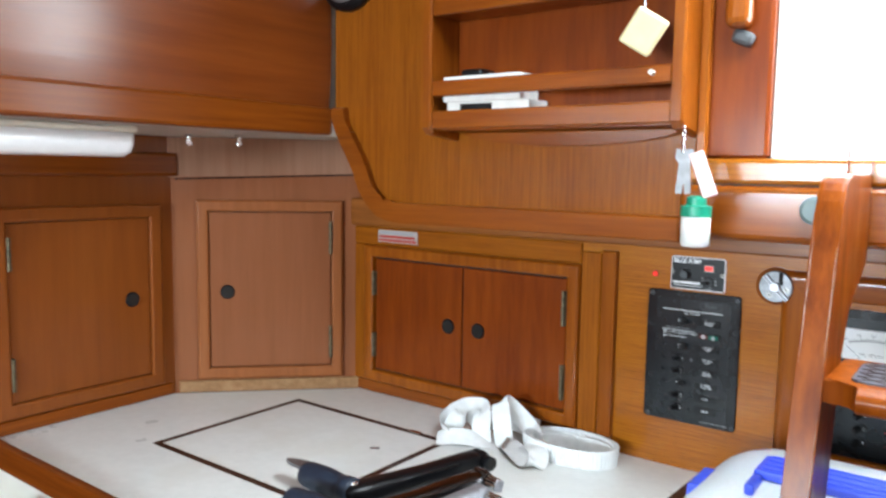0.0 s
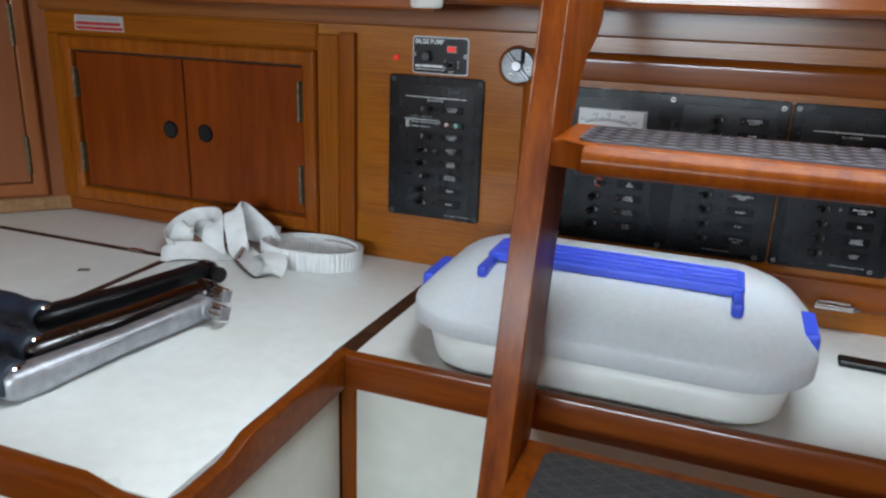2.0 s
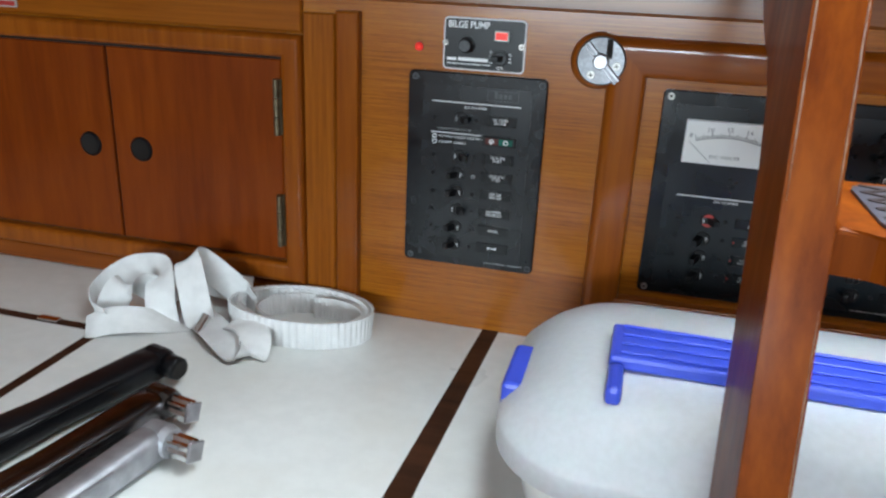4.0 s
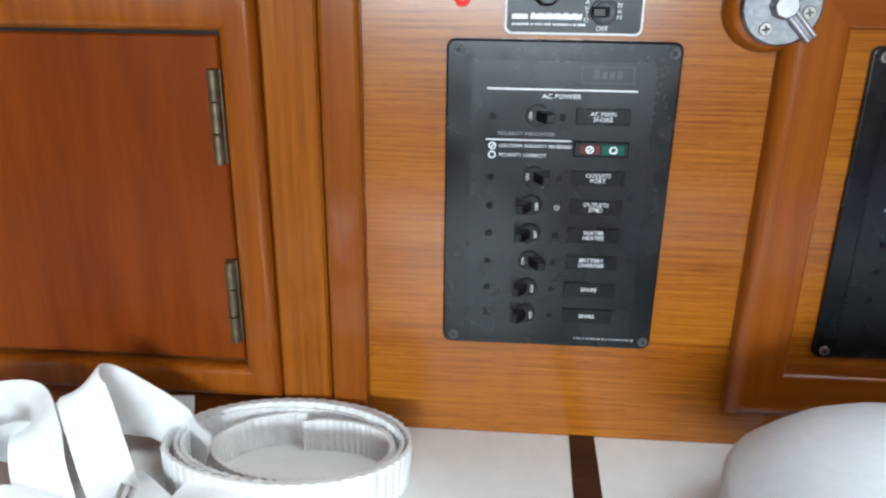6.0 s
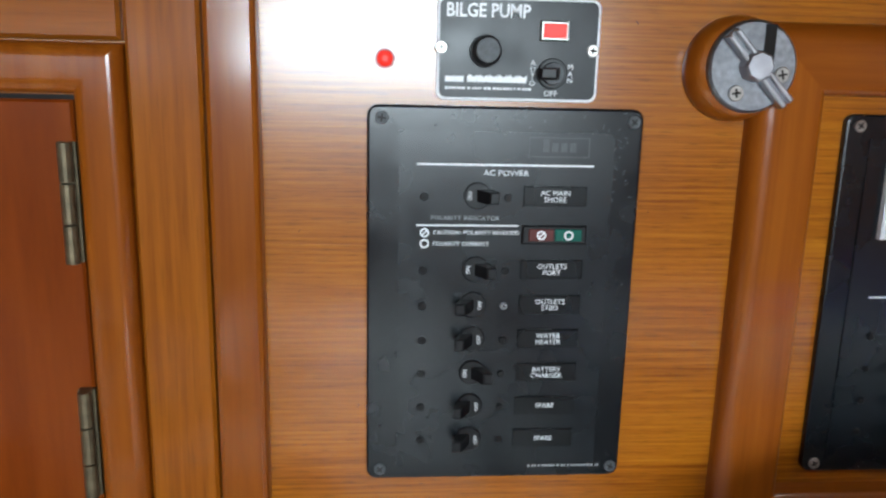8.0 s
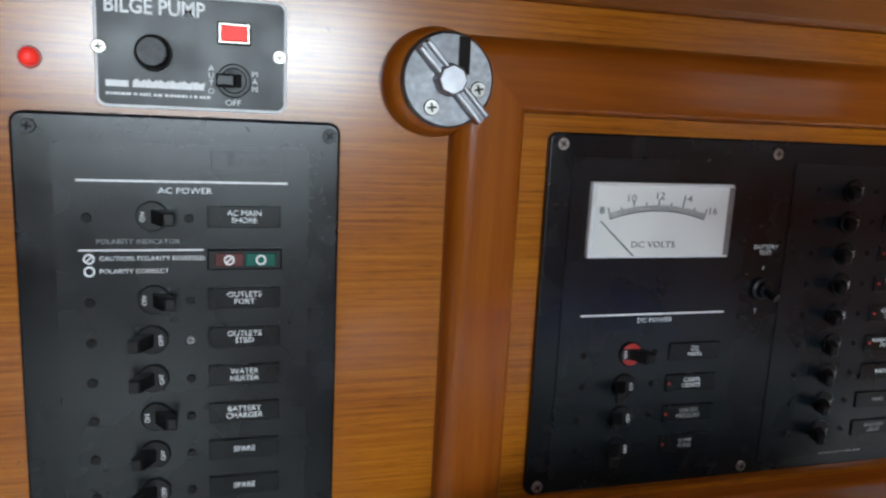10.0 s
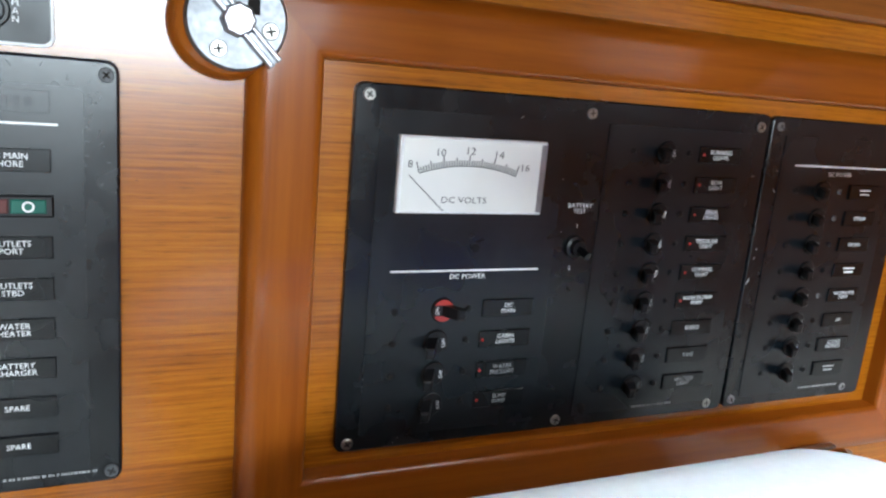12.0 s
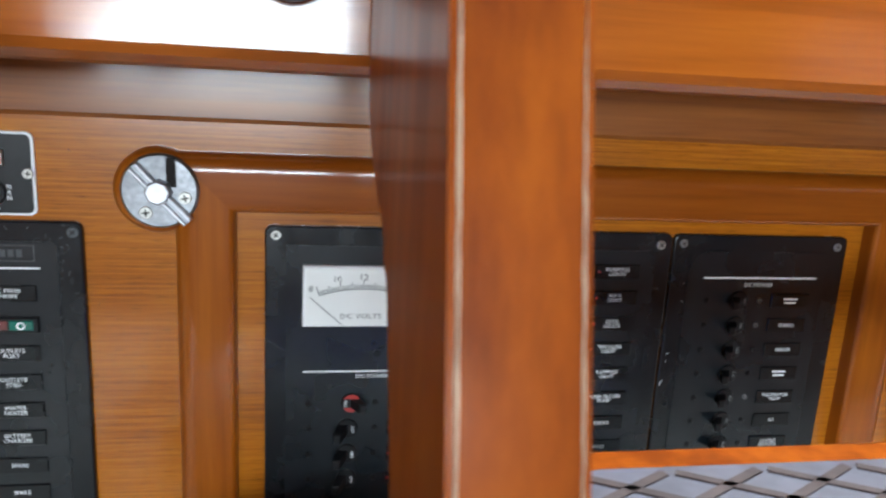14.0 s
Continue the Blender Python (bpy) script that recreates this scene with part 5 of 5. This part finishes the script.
for k in range(4):
    coil_turns(360 * k, 360 * k + 360, "turn")
coil_turns(1440, 1710, "inner_end")

# ---- shelf on the fascia ----
sh = thing("wall_shelf", (-0.565, FASCIA, 1.46), "red-brown mahogany book shelf with retaining rails on the teak fascia", "shelf")
SX0, SX1, SY = -0.778, -0.352, 0.968
for x0 in (SX0, SX1 - 0.016):
    part("side", slab([(SY, 1.468), (SY + 0.010, 1.458), (FASCIA - 0.0005, 1.450), (FASCIA - 0.0005, 1.79), (SY, 1.79)], lambda u, v, w: (x0 + w, u, v), 0.016, 0.003), TRIM_V, sh, "mahogany side board")
part("back", box(SX0 + 0.0165, SX1 - 0.0165, FASCIA - 0.006, FASCIA - 0.0005, 1.476, 1.79), DOOR, sh, "dark back board")
part("bottom", box(SX0 + 0.0165, SX1 - 0.0165, SY + 0.0165, FASCIA - 0.0065, 1.464, 1.476), TRIM_H, sh)
for z0, z1 in ((1.466, 1.494), (1.517, 1.541), (1.642, 1.668)):
    part("rail", box(SX0 + 0.0165, SX1 - 0.0165, SY + 0.002, SY + 0.016, z0, z1, 0.002), TRIM_H, sh, "retaining rail")
part("upper_shelf", box(SX0 + 0.0165, SX1 - 0.0165, SY + 0.0165, FASCIA - 0.0065, 1.645, 1.656), TRIM_H, sh)
part("apron", slab([(SX0 + 0.03, 1.4635)] + bezier((SX0 + 0.03, 1.460), (-0.68, 1.436), (-0.47, 1.432), (SX1 - 0.03, 1.456), 12) + [(SX1 - 0.03, 1.4635)], on_wall(FASCIA - 0.0005), 0.012, 0.002), TRIM_H, sh, "curved apron board under the shelf")
part("peg", turned((-0.395, SY + 0.0015, 1.531), (-0.395, SY - 0.006, 1.531), [(0, 0.004), (1, 0.003)], 12), WHITEPLASTIC, sh, "small white peg")

bk = thing("booklet", (-0.68, 1.0, 1.4765), "white booklet with a black band lying in the shelf", "booklet", "papers in the shelf")
part("cover", box(-0.742, -0.590, SY + 0.018, FASCIA - 0.008, 1.4768, 1.5080, 0.001), PAPER, bk)
part("band", box(-0.715, -0.656, SY + 0.0168, SY + 0.0182, 1.4775, 1.5045), BLACK_PLASTIC, bk, "black printed band")
bk = thing("booklet", (-0.68, 1.0, 1.5085), "thin white folder lying on the booklet in the shelf", "booklet", "papers in the shelf")
part("cover", box(-0.750, -0.606, SY + 0.018, FASCIA - 0.010, 1.5085, 1.5480, 0.001), PAPER, bk)
kn = thing("black_case", (-0.70, 1.02, 1.5485), "small black case lying on the folder in the shelf", "case")
part("case", box(-0.725, -0.685, SY + 0.03, FASCIA - 0.012, 1.5485, 1.560, 0.004, segments=2), BLACK_PLASTIC, kn)

bl = thing("float_block", (-0.395, 0.945, 1.575), "cream foam key float hanging from the shelf rail", "key float")
mt4 = Matrix.Translation((-0.398, 0.945, 1.580)) @ pose(0, 0, 0, 14, 32, 24)
part("block", box(-0.021, 0.021, -0.017, 0.017, -0.024, 0.024, 0.003, mt4, 2), CREAM, bl)
part("cord", tube((-0.401, 0.95, 1.606), (-0.408, SY + 0.001, 1.667), 0.0014, 0.0014, 8), GREYMETAL, bl, "short cord")

ky = thing("key_bunch", (-0.345, 0.958, 1.30), "keys with a pink tag and green-capped white bottle", "keys")
bm = bmesh.new()
for i in range(7):
    c = Vector((-0.3465 + 0.001 * (i % 2), 0.9585, 1.462 - 0.0052 * i))
    add_turned(bm, c, c + Vector((0, 0, -0.0038)), [(0, 0.0010), (0.3, 0.0021), (0.7, 0.0021), (1, 0.0010)], 8)
part("chain", bm, CHROME, ky, "ball chain")
part("tag", box(-0.009, 0.009, -0.0015, 0.0015, -0.029, 0.029, 0.001, Matrix.Translation((-0.317, 0.953, 1.400)) @ pose(0, 0, 0, 0, -20, 10)), PINKTAG, ky, "pale pink plastic tag")
for a, x in ((6, -0.347), (-5, -0.341)):
    m2 = Matrix.Translation((x, 0.960, 1.405)) @ pose(0, 0, 0, 0, a, 20)
    part("key", slab([(-0.004, -0.030), (0.004, -0.030), (0.0045, 0.008), (0.010, 0.014), (0.010, 0.026), (-0.010, 0.026), (-0.010, 0.014), (-0.0045, 0.008)], lambda u, v, w: tuple(m2 @ Vector((u, w, v))), 0.002, 0.0004), GREYMETAL, ky, "dull grey key")
bt = part("bottle", turned((-0.3250, 0.957, 1.309), (-0.3250, 0.957, 1.347), [(0, 0.0150), (0.06, 0.0178), (0.95, 0.0182), (1, 0.017)], 28), COOLER, ky, "white plastic bottle", smooth=True)
part("cap", turned((-0.3250, 0.957, 1.3472), (-0.3250, 0.957, 1.373), [(0, 0.0190), (0.5, 0.0190), (0.55, 0.0125), (0.9, 0.0120), (1, 0.008)], 28), TEALCAP, bt, "green screw cap")

lb = thing("warning_label", (-1.055, WALL - 0.013, 1.272), "small red and white printed label on the bulkhead rail", "label")
lbw = on_wall(WALL - 0.0065)
part("card", strip(-1.096, -0.988, 1.246, 1.272, lbw, 0.0006), plain("faded_label", (0.36, 0.32, 0.30), 0.5, 0, 0.1, 200, 0.02), lb)
for k in range(3):
    part("print_bar", strip(-1.093, -0.991 - 0.004 * k, 1.2478 + 0.0078 * k, 1.2530 + 0.0078 * k, lambda u, v, w: lbw(u, v, w + 0.0007), 0.0003), RED if k < 2 else DIMINK, lb)

# ---- lamp, hooks and fittings ----
lp = thing("strip_light", (-1.15, 0.47, 1.463), "white strip light fixed under the overhead locker", "strip light")
part("base", box(-1.185, -1.115, 0.22, 0.675, 1.452, 1.4625, 0.003), WHITEPLASTIC, lp, "white plastic lamp base")
part("diffuser", ring_loft([(0.0325, 0.226, 0.012, -1.15, 0.4475, 1.4515), (0.0320, 0.2255, 0.012, -1.15, 0.4475, 1.432), (0.0290, 0.222, 0.012, -1.15, 0.4475, 1.421), (0.021, 0.214, 0.012, -1.15, 0.4475, 1.414)], 5), LAMPLENS, lp, "white diffuser cover", smooth=True)
for x, y in ((-1.30, 0.893), (-1.215, 0.945)):
    hk = thing("cup_hook", (x, y, 1.463), "small steel hook under the overhead locker", "hook", "hooks under the locker")
    part("plate", tube((x, y, 1.4625), (x, y, 1.459), 0.008, 0.007, 16), STEEL, hk)
    part("knob", turned((x, y, 1.459), (x, y, 1.440), [(0, 0.003), (0.5, 0.003), (0.6, 0.0062), (0.85, 0.0062), (1, 0.003)], 16), CHROME, hk)
sp = thing("cabin_speaker", (-1.03, FASCIA, 1.71), "round black cabin speaker in the upper corner of the fascia", "speaker")
part("rim", turned((-1.015, FASCIA, 1.757), (-1.015, FASCIA - 0.022, 1.757), [(0, 0.068), (0.5, 0.068), (1, 0.058)], 36), BLACK_PLASTIC, sp, smooth=True)
part("grille", turned((-1.015, FASCIA - 0.0225, 1.757), (-1.015, FASCIA - 0.028, 1.757), [(0, 0.054), (1, 0.038)], 30), GREYMETAL, sp, "dark grey grille")
hn = thing("wooden_cleat", (-0.30, 1.03, 1.55), "wooden grab handle with a darkened underside on the companionway post", "handle")
part("grip", box(-0.318, -0.286, 1.0, 1.0335, 1.585, 1.86, 0.012, segments=3), TRIM_V, hn)
# dark grey block paints the shade on the wooden grip's slanted underside
part("foot", box(-0.316, -0.288, 1.016, 1.0335, 1.566, 1.5845, 0.006, Matrix.Translation((-0.302, 1.02, 1.565)) @ pose(0, 0, 0, 0, 24, 0) @ Matrix.Translation((0.302, -1.02, -1.565)), 2), DARKGREY, hn, "slanted wooden underside, its shade painted dark grey")
kb = thing("round_knob", (-0.198, 1.022, 1.35), "round grey-green knob on the companionway beam", "knob")
part("knob", turned((-0.198, 1.0215, 1.358), (-0.198, 1.002, 1.358), [(0, 0.014), (0.4, 0.017), (0.9, 0.017), (1, 0.013)], 24), plain("grey_green_plastic", (0.10, 0.14, 0.14), 0.45), kb)

# stove rail in front of the counter
gr = thing("grab_rail", (-0.72, 0.50, 0.70), "chrome stove grab rail in white plastic brackets", "rail")
part("plate", box(-0.688, -0.656, 0.559, 0.5655, 0.775, 0.8795, 0.002), GREYMETAL, gr, "grey mounting plate")
part("bar", tube((-0.660, 0.524, 0.860), (-0.700, 0.30, 0.856), 0.0125, 0.0125, 24), CHROME, gr, "chrome bar", smooth=True)
part("bracket", turned((-0.642, 0.546, 0.862), (-0.662, 0.522, 0.860), [(0, 0.015), (0.15, 0.021), (0.8, 0.0215), (1, 0.0165)], 28), WHITEPLASTIC, gr, "white round bracket", smooth=True)
part("bracket", turned((-0.640, 0.552, 0.813), (-0.654, 0.524, 0.808), [(0, 0.017), (0.2, 0.0215), (0.8, 0.0215), (1, 0.015)], 28), WHITEPLASTIC, gr, smooth=True)
# flat grey disc paints the shade inside the bracket's bore
part("bore", turned((-0.6535, 0.5252, 0.8083), (-0.6545, 0.5228, 0.8077), [(0, 0.0120), (1, 0.0118)], 24), DARKGREY, gr, "dark bore of the bracket")
part("bracket_foot", box(-0.664, -0.634, 0.550, 0.5585, 0.795, 0.876, 0.004, segments=2), WHITEPLASTIC, gr)
part("catch", box(-0.712, -0.672, 0.500, 0.540, 0.772, 0.822, 0.010, segments=3), BLACK_PLASTIC, gr, "black plastic stove catch")
tk = thing("teak_rail_end", (-1.0, 0.50, 0.84), "rounded teak rail end in front of the counter", "rail")
part("rail_end", box(-1.25, -0.985, 0.470, 0.512, 0.838, 0.872, 0.012, segments=3), TRIM_H, tk)

# ---- small things beside the cooler ----
so = thing("power_socket", (0.31, WALL, 0.94), "black plastic power socket on the bulkhead beside the moulding", "socket")
part("body", slab(rounded(0.2815, 0.345, 0.938, 0.998, 0.012, 5), wall, 0.013, 0.004, 2), BLACK_PLASTIC, so)
screw(0.2885, 0.968, lambda u, v, w: wall(u, v, w + 0.0131), so, 0.0026)
rd = thing("barrel_bolt", (0.17, 1.20, 0.944), "small steel barrel bolt on the moulding beside the cooler", "bolt")
part("rod", tube((0.146, 1.196, 0.951), (0.192, 1.196, 0.951), 0.0048, 0.0048, 16), CHROME, rd)
part("tip", turned((0.192, 1.196, 0.951), (0.201, 1.196, 0.951), [(0, 0.0048), (0.5, 0.003), (1, 0.0015)], 14), STEEL, rd)
part("plate", box(0.150, 0.190, 1.2005, 1.2075, 0.9465, 0.9560, 0.001), STEEL, rd)
bs = thing("black_strap_end", (0.21, 1.10, TOP), "flat black plastic strap end lying on the white shelf", "strap")
part("strap_end", box(0.172, 0.268, 1.096, 1.119, TOP + 0.0008, TOP + 0.008, 0.002, Matrix.Translation((0.22, 1.107, 0)) @ pose(0, 0, 0, 0, 0, -3) @ Matrix.Translation((-0.22, -1.107, 0))), BLACK_PLASTIC, bs)

# old pin holes and nicks in the bulkhead veneer
scuffs(16, -0.54, -0.295, 0.93, 1.262, wall, bpy.data.objects["wall_north"], SEAM)
